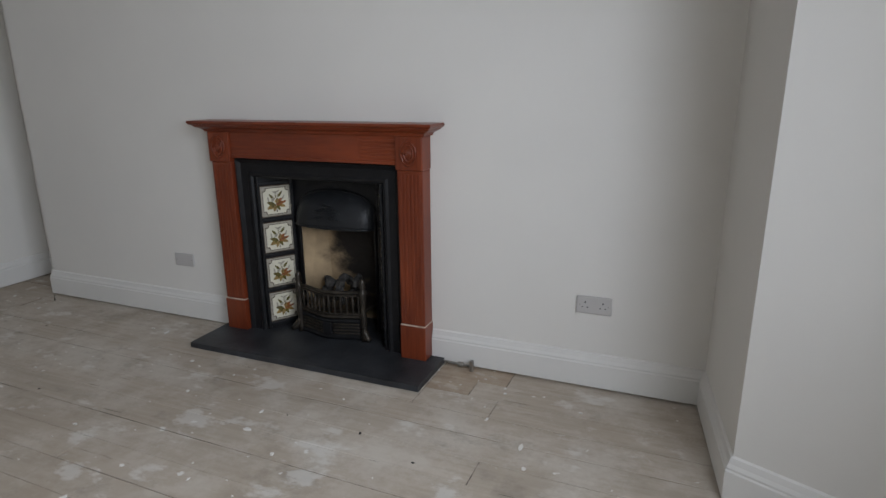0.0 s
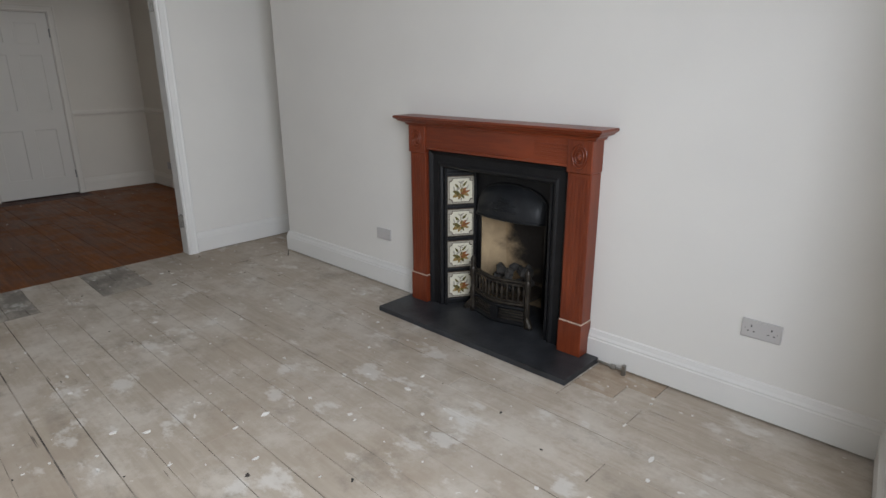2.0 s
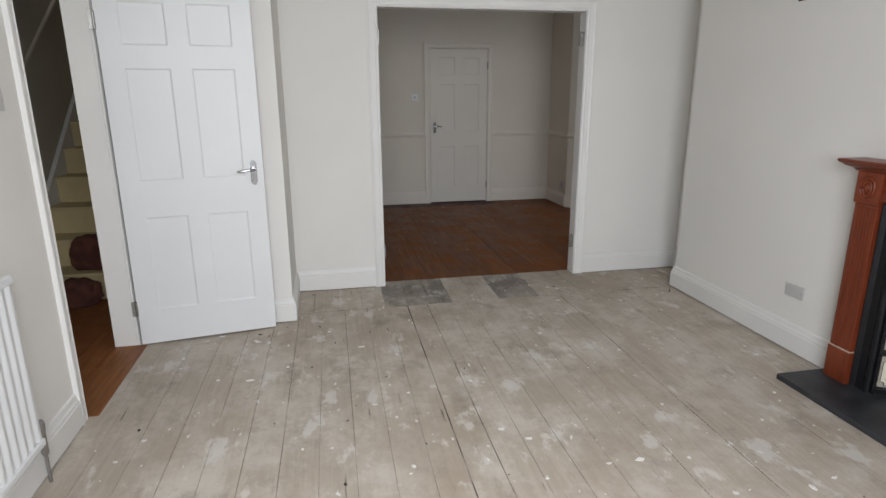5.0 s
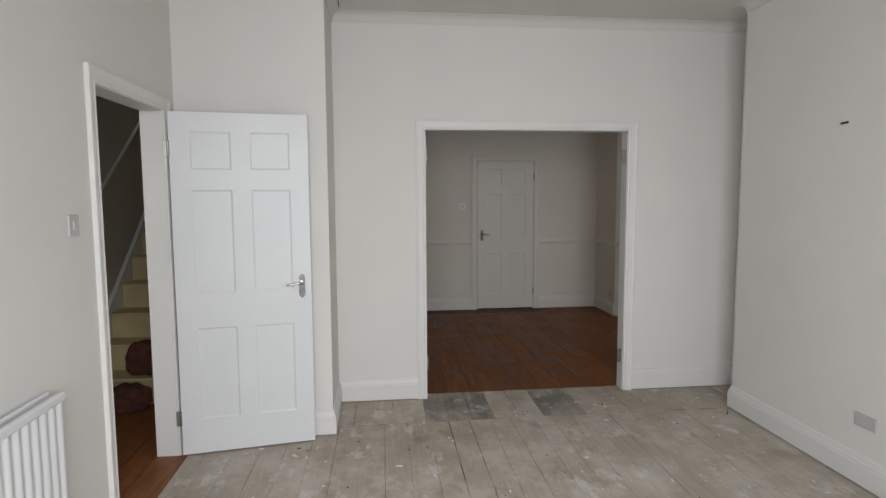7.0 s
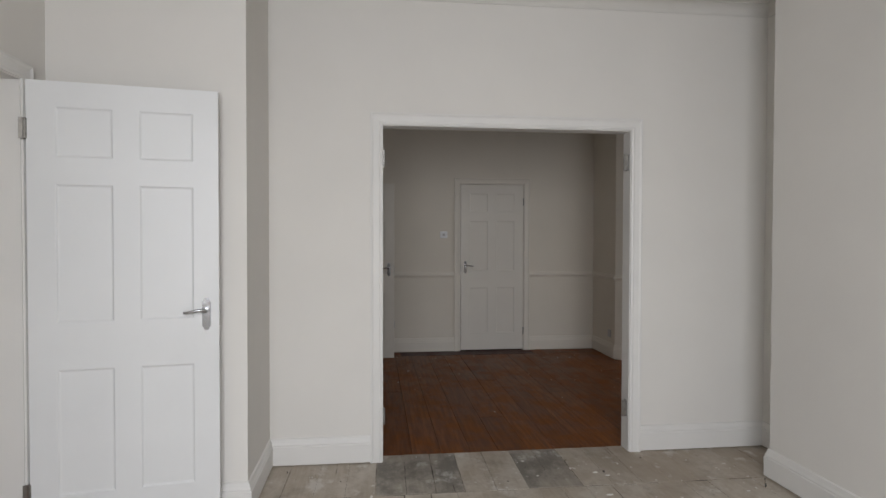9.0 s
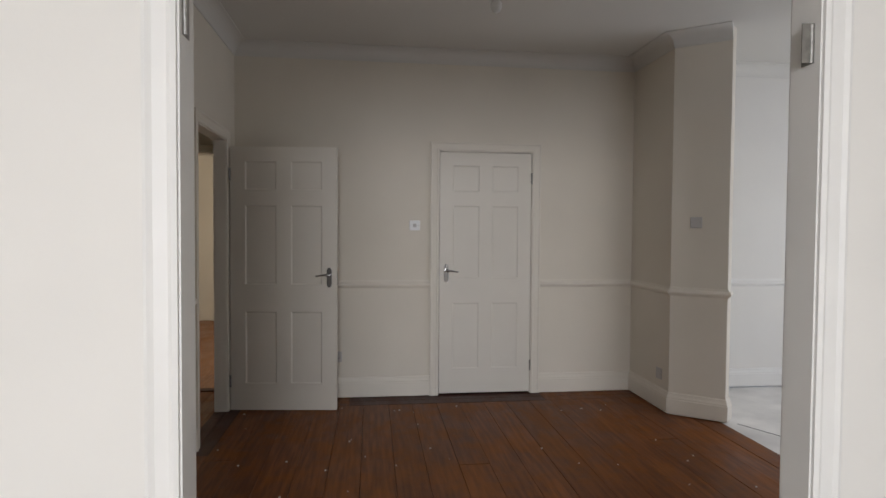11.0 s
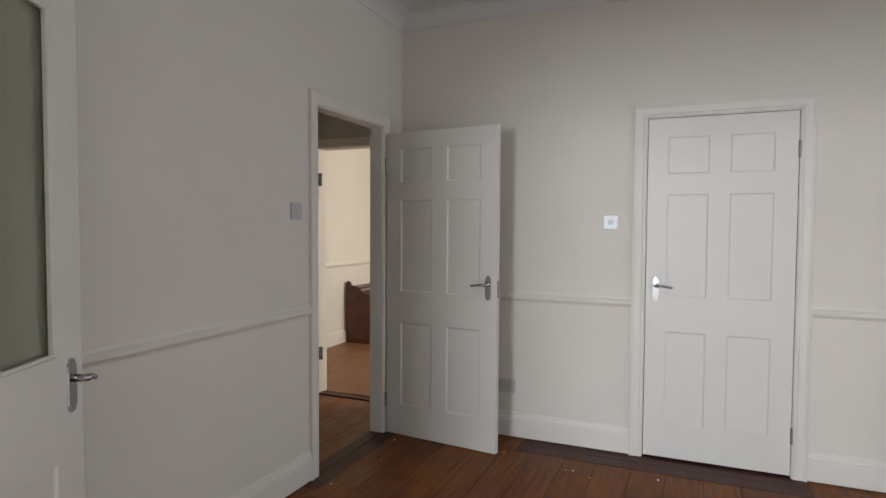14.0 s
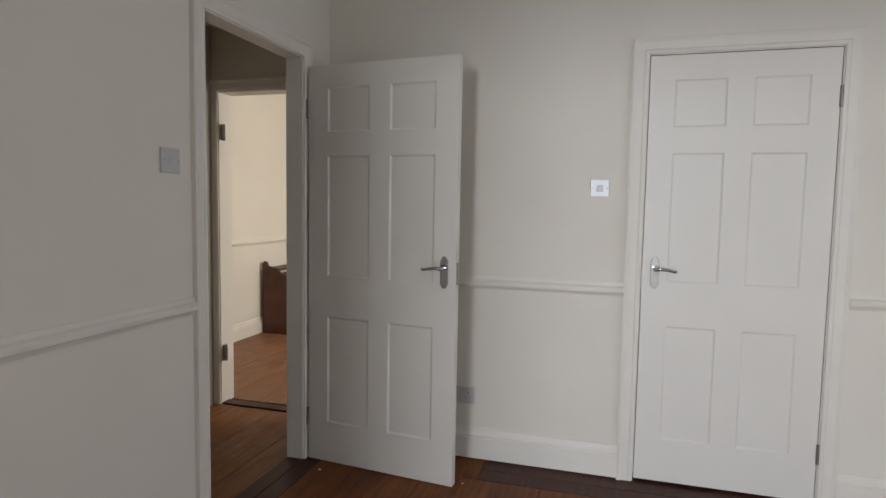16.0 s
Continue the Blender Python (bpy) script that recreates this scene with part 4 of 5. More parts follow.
# firebox
bm = bmesh.new()
fb = [(XP + 0.013, CY + HW), (2.50, CY + 0.15), (2.50, CY - 0.15), (XP + 0.013, CY - HW)]
lo_ = [bm.verts.new((x, y, 0.03)) for x, y in fb]
hi_ = [bm.verts.new((x - (0.06 if i in (1, 2) else 0), y, 0.85)) for i, (x, y) in enumerate(fb)]
for i in range(3):
    bm.faces.new((lo_[i], lo_[i + 1], hi_[i + 1], hi_[i]))
bm.faces.new(hi_)
part("fireback", bm, M_FIREBACK, ins, "tan fireclay fireback darkened with soot and painted shade")

# basket grate with a serpentine front
XG, GY, GW = 2.212, -2.588, 0.192
part("grate_bed", box_bm(XG + 0.01, GY - GW + 0.02, 0.16, 2.47, GY + GW - 0.03, 0.175), M_GRATE, ins)


def bow(u, d):
    return XG - d * (0.5 + 0.5 * math.cos(math.pi * u / GW))


def bar(z, r, d, name="front_bar"):
    bm = bmesh.new()
    tube(bm, [(bow(u, d), GY + u, z) for u in np.linspace(-GW + 0.005, GW - 0.005, 25)], r, 8)
    part(name, bm, M_GRATE, ins, smooth=True)


for z, r, d in ((0.288, 0.010, 0.046), (0.270, 0.0055, 0.044), (0.172, 0.0055, 0.044), (0.157, 0.010, 0.048)):
    bar(z, r, d)
for u in np.linspace(-GW + 0.026, GW - 0.026, 12):
    bm = bmesh.new()
    lathe(bm, [(0.004, 0.172), (0.0075, 0.180), (0.004, 0.190), (0.005, 0.205), (0.010, 0.228), (0.0065, 0.246), (0.004, 0.256), (0.0065, 0.264), (0.004, 0.272)], Matrix.Translation((bow(u, 0.044), GY + u, 0)), 8)
    part("spindle", bm, M_GRATE, ins, smooth=True)
for s in (1, -1):
    bm = bmesh.new()
    lathe(bm, [(0.016, 0.03), (0.019, 0.06), (0.012, 0.09), (0.016, 0.12), (0.018, 0.165), (0.012, 0.185), (0.014, 0.225), (0.018, 0.27), (0.019, 0.298), (0.011, 0.308), (0.019, 0.320), (0.012, 0.332), (0.017, 0.345), (0.007, 0.362), (0.002, 0.368)], Matrix.Translation((XG - 0.004, GY + s * GW, 0)), 12)
    tube(bm, [(XG - 0.006, GY + s * GW, 0.12), (XG - 0.012, GY + s * (GW + 0.012), 0.085), (XG - 0.020, GY + s * (GW + 0.030), 0.055), (XG - 0.024, GY + s * (GW + 0.044), 0.046)], 0.014, 10, [0.010, 0.015, 0.017, 0.014])
    part("post", bm, M_GRATE, ins, "turned iron post with splayed foot", smooth=True)
# ash fret: serpentine plate with long slots
bm = bmesh.new()
us = np.linspace(-GW + 0.008, GW - 0.008, 25)
prof = [(-0.012, 0.034), (0.012, 0.034), (0.016, 0.046), (0.008, 0.052), (0.002, 0.058), (0.002, 0.118), (0.008, 0.122), (0.012, 0.132), (0.004, 0.142), (-0.012, 0.142)]
rr_ = [[bm.verts.new((bow(u, 0.040) - o, GY + u, z)) for o, z in prof] for u in us]
for a_, b_ in zip(rr_, rr_[1:]):
    for j in range(len(prof) - 1):
        bm.faces.new((a_[j], b_[j], b_[j + 1], a_[j + 1]))
fret = part("ash_fret", bm, M_IRON, ins, "serpentine iron ash front")
for s in (-1, 1):
    for z in (0.066, 0.083, 0.100, 0.116):
        bm = bmesh.new()
        tube(bm, [(bow(u, 0.040) - 0.006, GY + u, z) for u in np.linspace(s * 0.032, s * (GW - 0.022), 11)], 0.0046, 6)
        part("fret_bar", bm, M_GRATE, fret, smooth=True)
part("fret_boss", box_bm(bow(0, 0.040) - 0.012, GY - 0.026, 0.058, bow(0, 0.040), GY + 0.026, 0.122, bevel=0.004), M_IRON, fret)
rnd = random.Random(9)
for i in range(34):
    bm = bmesh.new()
    bmesh.ops.create_icosphere(bm, subdivisions=2, radius=rnd.uniform(0.016, 0.030))
    for v in bm.verts:
        v.co *= 1 + 0.6 * noise.noise(v.co * 45 + Vector((i * 3.7, 0, 0)))
    bmesh.ops.translate(bm, verts=bm.verts, vec=(rnd.uniform(XG + 0.01, 2.40), GY + rnd.uniform(-GW + 0.06, GW - 0.06), 0.20 + rnd.uniform(0, 0.125)))
    part("coal", bm, M_COAL, ins)

# gas pipe stub beside the hearth
gp = thing("gas_pipe", pose(0, 0, 0), "capped copper gas pipe stub by the skirting", "pipe")
bm = bmesh.new()
tube(bm, [(2.15, -3.245, 0.028), (2.148, -3.30, 0.026), (2.145, -3.38, 0.026)], 0.006, 8)
part("pipe", bm, M_STEEL, gp)
bm = bmesh.new()
lathe(bm, [(0.011, -0.012), (0.013, -0.01), (0.013, 0.01), (0.011, 0.012)], pose(2.147, -3.33, 0.026, 90), 8)
part("nut", bm, M_STEEL, gp)
part("tap", box_bm(2.135, -3.395, 0.001, 2.155, -3.378, 0.055, bevel=0.003), M_STEEL, gp)

# ---------------------------------------------------------------- small fixtures


def plate_on(name, m, w, h, label, category, mat=M_PLASTIC, kind=""):
    """A moulded wall plate, back at y=0, front towards -y. kind: socket, double, switch, blank, thermostat."""
    ob = thing(name, m, label, category)
    part("plate", box_bm(-w / 2, -0.010, -h / 2, w / 2, 0.0, h / 2, bevel=0.003), mat, ob)
    if kind in ("socket", "double"):
        for cx in ((0,) if kind == "socket" else (-w / 4, w / 4)):
            for px, pz, a, b in ((0, 0.012, 0.0025, 0.004), (-0.011, -0.010, 0.0035, 0.002), (0.011, -0.010, 0.0035, 0.002)):
                part("pin_slot", box_bm(cx + px - a, -0.0106, pz - b, cx + px + a, -0.0098, pz + b), M_BLACK, ob)
        if kind == "double":
            for cx in (-0.012, 0.012):
                part("rocker", box_bm(cx - 0.007, -0.013, 0.018, cx + 0.007, -0.0095, 0.034, bevel=0.001), mat, ob)
    if kind == "switch":
        part("rocker", box_bm(-0.011, -0.014, -0.016, 0.011, -0.0095, 0.016, bevel=0.002), mat, ob)
    if kind == "thermostat":
        part("dial", box_bm(-0.014, -0.016, -0.014, 0.014, -0.0095, 0.014, bevel=0.003), M_PLASTIC, ob)
    for sx in (-1, 1):
        bm = bmesh.new()
        lathe(bm, [(0.003, -0.0008), (0.003, 0.0008)], pose(sx * w * 0.40, -0.0102, 0, 90), 8)
        part("screw", bm, M_STEEL, ob)
    return ob


plate_on("light_switch", pose(XL, -1.866, 1.435, 0, 0, 90), 0.075, 0.085, "grey plastic light switch on the hall wall", "switch", kind="switch")
plate_on("socket_plate", pose(XR, -1.635, 0.353, 0, 0, -90), 0.135, 0.072, "blank grey double wall plate above the skirting", "wall plate", kind="blank")
plate_on("double_socket", pose(XR, -3.92, 0.385, 0, 0, -90), 0.148, 0.078, "grey double plug socket above the skirting", "socket", kind="double")
plate_on("light_switch", pose(XRL, 2.165, 1.43, 0, 0, 90), 0.086, 0.086, "grey plastic light switch beside the doorway", "switch", kind="switch")
plate_on("thermostat", pose(0.80, YRB, 1.385, 0, 0, 0), 0.085, 0.08, "small white wall control with grey knob", "thermostat", M_WPLASTIC, "thermostat")
plate_on("plug_socket", pose(0.15, YRB, 0.33, 0, 0, 0), 0.146, 0.086, "grey double plug socket behind the open door", "socket", kind="double")
PA = math.degrees(math.atan2(2.455 - 2.69, 2.94 - 2.64))
plate_on("blank_plate", pose(2.64 + 0.30 * 0.44, 2.69 - 0.235 * 0.44, 1.415, 0, 0, PA), 0.078, 0.078, "grey blank wall plate on the splayed pier", "wall plate", kind="blank")
plate_on("low_plate", pose(2.64, 2.83, 0.27, 0, 0, -90), 0.08, 0.085, "grey single wall plate above the skirting", "wall plate", kind="blank")

nail = thing("wall_plug", pose(XR, -1.38, 1.925, 0, 0, -90), "blue plastic wall plug in the chimney breast", "wall plug")
bm = bmesh.new()
tube(bm, [(0.022, -0.004, 0.001), (-0.022, -0.007, -0.001)], 0.006, 8)
part("plug", bm, material("navy_plastic", (0.02, 0.025, 0.06), 0.4), nail)

# radiator on the hall wall
rad = thing("radiator", pose(XL, -2.16, 0), "white ribbed panel radiator on the hall wall", "radiator")
RW, RZ0, RZ1, RD = 1.3, 0.20, 0.86, 0.085
bm = bmesh.new()
nr = 26
pts = []
for i in range(nr * 6 + 1):
    u = i / (nr * 6)
    ph = (u * nr) % 1.0
    d = 0.009 * math.sin(math.pi * ph) ** 1.5
    pts.append((RD - 0.012 + d, -u * RW))
lo_ = [bm.verts.new((x, y, RZ0 + 0.02)) for x, y in pts]
hi_ = [bm.verts.new((x, y, RZ1 - 0.03)) for x, y in pts]
for i in range(len(pts) - 1):
    bm.faces.new((lo_[i], lo_[i + 1], hi_[i + 1], hi_[i]))
part("rib_panel", bm, M_GLOSS, rad, smooth=True)
part("back_panel", box_bm(0.02, -RW, RZ0 + 0.02, 0.032, 0, RZ1 - 0.03, bevel=0.003), M_GLOSS, rad)
part("top_rail", box_bm(RD - 0.022, -RW, RZ1 - 0.032, RD + 0.002, 0, RZ1, bevel=0.007), M_GLOSS, rad)
part("back_rail", box_bm(0.016, -RW, RZ1 - 0.032, 0.034, 0, RZ1, bevel=0.007), M_GLOSS, rad)
part("bottom_rail", box_bm(RD - 0.022, -RW, RZ0, RD + 0.002, 0, RZ0 + 0.03, bevel=0.007), M_GLOSS, rad)
for y in (-0.2, -1.1):
    part("bracket", box_bm(0.0, y - 0.02, RZ0 + 0.1, 0.022, y + 0.02, RZ1 - 0.1), M_STEEL, rad)
for y in (0.0, -RW):
    part("side_cover", box_bm(0.028, y - 0.003, RZ0 + 0.02, RD - 0.012, y + 0.003, RZ1 - 0.02), M_GLOSS, rad)
bm = bmesh.new()
tube(bm, [(0.045, -RW - 0.04, 0.0), (0.045, -RW - 0.04, 0.22), (0.045, -RW + 0.01, 0.235)], 0.0075, 8)
part("pipe", bm, M_GLOSS, rad)
bm = bmesh.new()
lathe(bm, [(0.010, 0.10), (0.014, 0.11), (0.014, 0.20), (0.017, 0.205), (0.017, 0.235), (0.012, 0.245)], Matrix.Translation((0.045, 0.06, 0.02)), 12)
part("valve", bm, M_CHROME, rad, "chrome radiator valve")
bm = bmesh.new()
tube(bm, [(0.045, 0.06, 0.0), (0.045, 0.06, 0.14)], 0.0075, 8)
tube(bm, [(0.045, 0.06, 0.19), (0.045, -0.005, 0.215)], 0.008, 8)
part("valve_pipe", bm, M_CHROME, rad)

# ceiling pendant in the rear room
pend = thing("pendant_light", pose(1.11, 1.72, CR), "white pendant lamp holder with a bare bulb", "ceiling light")
bm = bmesh.new()
lathe(bm, [(0.045, 0.0), (0.045, -0.008), (0.03, -0.02), (0.006, -0.028)], None, 16)
part("ceiling_rose", bm, M_WPLASTIC, pend)
bm = bmesh.new()
tube(bm, [(0, 0, -0.02), (0, 0, -0.12)], 0.003, 6)
part("cord", bm, M_WPLASTIC, pend)
bm = bmesh.new()
lathe(bm, [(0.008, -0.11), (0.016, -0.12), (0.018, -0.165), (0.02, -0.17), (0.02, -0.185)], None, 14)
part("lamp_holder", bm, M_WPLASTIC, pend)
bm = bmesh.new()
lathe(bm, [(0.012, -0.185), (0.014, -0.2), (0.028, -0.225), (0.03, -0.245), (0.022, -0.268), (0.006, -0.278)], None, 16)
part("bulb", bm, M_CLEAR, pend, smooth=True)

# ---------------------------------------------------------------- stairs in the hall
st = thing("staircase", pose(0, 0, 0), "cream painted timber stairs rising along the hall wall", "stairs")
SY, RISE, GO, SX0, SX1 = 0.135, 0.204, 0.225, -2.465, -1.625
for i in range(13):
    part("riser", box_bm(SX0, SY + i * GO, i * RISE, SX1, SY + i * GO + 0.02, (i + 1) * RISE - 0.022), M_STAIR, st)
    part("tread", box_bm(SX0, SY + i * GO - 0.022, (i + 1) * RISE - 0.022, SX1, SY + (i + 1) * GO + 0.018, (i + 1) * RISE, bevel=0.006), M_STAIR, st)
sl = RISE / GO
bm = bmesh.new()
for x in (-2.499, -2.467):
    ring = [bm.verts.new((x, y, z)) for y, z in ((SY - 0.06, 0.0), (SY + 0.0, 0.0), (SY + 13 * GO, 13 * RISE - 0.02), (SY + 13 * GO, 13 * RISE + 0.13), (SY - 0.06, 0.24))]
    bm.faces.new(ring)
bm.faces.ensure_lookup_table()
a_, b_ = [list(f.verts) for f in bm.faces]
for i in range(5):
    bm.faces.new((a_[i], a_[(i + 1) % 5], b_[(i + 1) % 5], b_[i]))
part("wall_string", bm, M_TRIM, st, "white painted wall string")
hr = thing("stair_handrail", pose(0, 0, 0), "pale painted dado rail rising along the stair wall", "handrail")
bm = bmesh.new()
tube(bm, [(-2.485, -0.55, 0.77), (-2.485, 0.37, 1.445), (-2.485, 3.2, 1.445 + 2.83 * 0.73)], 0.016, 8)
# The rail shares the dimmed wall colour, so it has low light painted in.
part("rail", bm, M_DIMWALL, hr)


def cloth_heap(x, y, z, sx, sy, sz, seed, label):
    bm = bmesh.new()
    bmesh.ops.create_icosphere(bm, subdivisions=4, radius=1.0)
    off = Vector((seed, seed * 2.0, 0))
    for v in bm.verts:
        v.co *= 1 + 0.3 * noise.noise(v.co * 1.5 + off) + 0.1 * noise.noise(v.co * 5 + off)
        v.co.z = max(v.co.z, -0.7)
    low = min(v.co.z for v in bm.verts)
    bmesh.ops.transform(bm, matrix=Matrix.Translation((x, y, z - low * sz)) @ Matrix.Diagonal((sx, sy, sz, 1)), verts=bm.verts)
    tagged(part("folded_cloth", bm, M_CLOTH, None, smooth=True), label, "cloth")


cloth_heap(-2.13, SY - 0.12, 0.001, 0.15, 0.08, 0.12, 1.3, "brown cloth bundle lying before the bottom stair")
cloth_heap(-2.07, SY + 0.12, RISE, 0.15, 0.085, 0.16, 4.1, "dark brown cloth bundle lying on the stair tread")

# ---------------------------------------------------------------- dresser seen beyond the lobby
dr = thing("low_sideboard", pose(-2.405, 5.48, 0.006), "dark stained pine low sideboard with scrolled ends and panelled doors", "sideboard")
DW, DD = 1.05, 0.30
for y in (0.0, DW):
    bm = bmesh.new()
    prof = [(0.0, 0.0), (DD, 0.0), (DD, 0.54), (DD - 0.02, 0.575), (DD - 0.10, 0.595), (DD - 0.14, 0.645), (0.06, 0.665), (0.05, 0.70), (0.02, 0.71), (0.0, 0.685)]
    a_ = [bm.verts.new((x, y - 0.014, z)) for x, z in prof]
    b_ = [bm.verts.new((x, y + 0.014, z)) for x, z in prof]
    for i in range(len(prof)):
        bm.faces.new((a_[i], a_[(i + 1) % len(prof)], b_[(i + 1) % len(prof)], b_[i]))
    bm.faces.new(a_), bm.faces.new(b_)
    part("end_panel", bm, M_PINE, dr)
part("top", box_bm(0.0, 0.014, 0.53, DD + 0.015, DW - 0.014, 0.56, bevel=0.005), M_PINEF, dr)
part("upper_shelf", box_bm(0.0, 0.014, 0.62, DD - 0.13, DW - 0.014, 0.64, bevel=0.004), M_PINE, dr)
part("carcass", box_bm(0.0, 0.014, 0.08, DD - 0.025, DW - 0.014, 0.53), M_PINE, dr)
part("plinth", box_bm(0.02, 0.014, 0.0, DD - 0.035, DW - 0.014, 0.08), M_PINE, dr)
for k in range(3):
    y0 = 0.03 + k * (DW - 0.06) / 3
    y1 = y0 + (DW - 0.06) / 3 - 0.012
    d_ = part("door", box_bm(DD - 0.025, y0, 0.10, DD - 0.006, y1, 0.51, bevel=0.004), M_PINEF, dr)
    part("door_panel", box_bm(DD - 0.008, y0 + 0.06, 0.16, DD + 0.004, y1 - 0.06, 0.45, bevel=0.006), M_PINE, d_)
    bm = bmesh.new()
    lathe(bm, [(0.006, 0), (0.006, 0.012), (0.013, 0.018), (0.010, 0.026)], pose(DD - 0.006, y1 - 0.03, 0.34, 0, 90, 0), 10)
    part("knob", bm, M_PINE, d_)

# ---------------------------------------------------------------- floors


def boards(floor, x0, x1, y0, y1, width, mat, seed, gap=0.003, thick=0.022, joints=(), choose=None, cut_at=None, top=0.0, edges=(), skew=0.0, open_at=(), ends=0.5):
    """Boards laid along y, each a piece of its own, a little uneven; edges: their joints from one side to the other; skew: how far they drift in x for each metre; open_at: joints that gape."""
    rnd = random.Random(seed)
    x = x0
    meshes = {}
    count = 0
    while x < x1 - 0.01:
        w = edges[count + 1] - x if edges else min(width * rnd.uniform(0.96, 1.04), x1 - x)
        gaping = any(abs(x + w - q) < 0.01 for q in open_at)
        count += 1
        cuts = [y0]
        if joints:
            cuts.append(joints[0] + rnd.uniform(-0.012, 0.012))
            if len(joints) > 1 and rnd.random() < 0.45:
                cuts.append(rnd.choice(joints[1:]) + rnd.uniform(-0.3, 0.3))
        if y1 - y0 > 1.2 and rnd.random() < ends:
            c = y0 + (y1 - y0) * rnd.uniform(0.15, 0.7)
            if all(abs(c - q) > 0.5 for q in cuts):
                cuts.append(c)
        if cut_at:
            cuts += [q for q in cut_at(x + w / 2) if all(abs(q - p) > 0.15 for p in cuts)]
        cuts = sorted(cuts) + [y1]
        for a, b in zip(cuts, cuts[1:]):
            g = gap * (rnd.uniform(0.35, 0.7) if rnd.random() < 0.82 else rnd.uniform(0.85, 1.1))
            g = 0.0060 if gaping else g
            key = (round((w - g) * 500), round((b - a) * 200))
            if key not in meshes:
                bw, bl = key[0] / 500, key[1] / 200 - 0.003
                bm = bmesh.new()
                e = 0.0011
                r0 = [bm.verts.new(p) for p in ((0, 0, -thick), (bw, 0, -thick), (bw, bl, -thick), (0, bl, -thick))]
                r1 = [bm.verts.new(p) for p in ((0, 0, -e), (bw, 0, -e), (bw, bl, -e), (0, bl, -e))]
                r2 = [bm.verts.new(p) for p in ((e, e, 0), (bw - e, e, 0), (bw - e, bl - e, 0), (e, bl - e, 0))]
                for p, q in ((r0, r1), (r1, r2)):
                    for i in range(4):
                        bm.faces.new((p[i], p[(i + 1) % 4], q[(i + 1) % 4], q[i]))
                bm.faces.new(r2)
                meshes[key] = {}
                meshes[key]["bm"] = bm
            mt = (choose(x + w / 2, (a + b) / 2, rnd) if choose else None) or mat
            if mt.name not in meshes[key]:
                me = bpy.data.meshes.new("board")
                bm = meshes[key]["bm"]
                bmesh.ops.recalc_face_normals(bm, faces=bm.faces)
                bm.to_mesh(me)
                me.materials.append(mt)
                meshes[key][mt.name] = me
            share("board", meshes[key][mt.name], floor, x + skew * (a + 0.6), a + 0.0015, top + rnd.uniform(-0.0012, 0.0012), 0, 0, -math.degrees(math.atan(skew)))
        x += w


floor_front = structure("floor_front_room", box_bm(XL - 0.12, -5.12, -0.06, 2.62, 0.10, -0.0024), M_GRIME, "bare grey-brown floorboards with paint spots and stains", "floor")


def front_board(x, y, r):
    return M_BOARD_BROWN if x > 1.9 and -3.65 < y < -3.2 else None


FRONT_JOINTS = [-1.53, -1.37, -1.21, -1.05, -0.9, -0.75, -0.6, -0.445, -0.297, -0.148, 0.0, 0.14, 0.28, 0.42, 0.57, 0.725, 0.86, 0.99, 1.13, 1.275, 1.41, 1.545, 1.69, 1.83, 1.97, 2.1, 2.25, 2.38, 2.5]
STRIP_JOINTS = [-1.53, -1.35, -1.18, -1.01, -0.84, -0.675, -0.507, -0.34, -0.175, -0.012, 0.15, 0.31, 0.465, 0.638, 0.815, 0.965, 1.12, 1.29, 1.46, 1.62, 1.79, 1.96, 2.12, 2.29, 2.5]
boards(floor_front, XL, 2.5, -5.1, -0.468, 0.15, M_BOARD, 3, 0.0028, choose=front_board, cut_at=lambda x: (-3.24, -3.58) if x > 1.78 else (), edges=FRONT_JOINTS, skew=0.013, open_at=(0.14, 1.275, 1.69), ends=0.35)
boards(floor_front, XL, 2.5, -0.464, 0.10, 0.16, M_BOARD, 14, 0.0042, choose=lambda x, y, r: M_BOARD_DARK if any(abs(x - q) < 0.03 for q in (0.07, 0.23, 0.39, 0.89, 1.04)) else None, cut_at=lambda x: (), edges=STRIP_JOINTS, skew=0.02, open_at=(-0.507, -0.012, 0.31), ends=0.0)
floor_rear = structure("floor_rear_room", box_bm(XRL - 0.085, 0.10, -0.06, 2.93, YRB + 0.12, -0.02), M_UNDER, "brown varnished floorboards, worn and scuffed", "floor")
REAR_JOINTS = [-0.6, -0.505, -0.33, -0.15, 0.04, 0.22, 0.40, 0.59, 0.77, 0.96, 1.14, 1.33, 1.51, 1.70, 1.88, 2.07, 2.25, 2.44, 2.62, 2.77, 2.92]
boards(floor_rear, XRL, 2.92, 0.10, 3.12, 0.186, M_VARN, 5, 0.0030, choose=lambda x, y, r: M_VARN_DARK if x < -0.5 and y > 2.2 else None, cut_at=lambda x: (2.2,) if x < -0.5 else (), edges=REAR_JOINTS)
for i, (ya, yb) in enumerate(((3.123, 3.23), (3.233, YRB + 0.1))):
    for xa, xb, mt in ((XRL - 0.1, 0.29, M_VARN), (0.293, 1.84, M_VARN_DARK), (1.843, 2.92, M_VARN)):
        part("board", box_bm(xa, ya, -0.022, xb, yb, 0.0, bevel=0.0015), mt, floor_rear)
part("board", box_bm(XRL - 0.085, D2A, -0.022, XRL - 0.003, D2B, 0.001, bevel=0.0015), M_VARN_DARK, floor_rear)
structure("floor_side_room", box_bm(2.923, YB, -0.06, 5.4, YRB, -0.004), M_CONC, "bare grey concrete floor with plaster marks", "floor")
bm = bmesh.new()
rc = random.Random(6)
tube(bm, [(3.02 + 0.035 * k, 2.42 - 0.06 * k + rc.uniform(-0.02, 0.02), -0.0045) for k in range(22)], 0.003, 5)
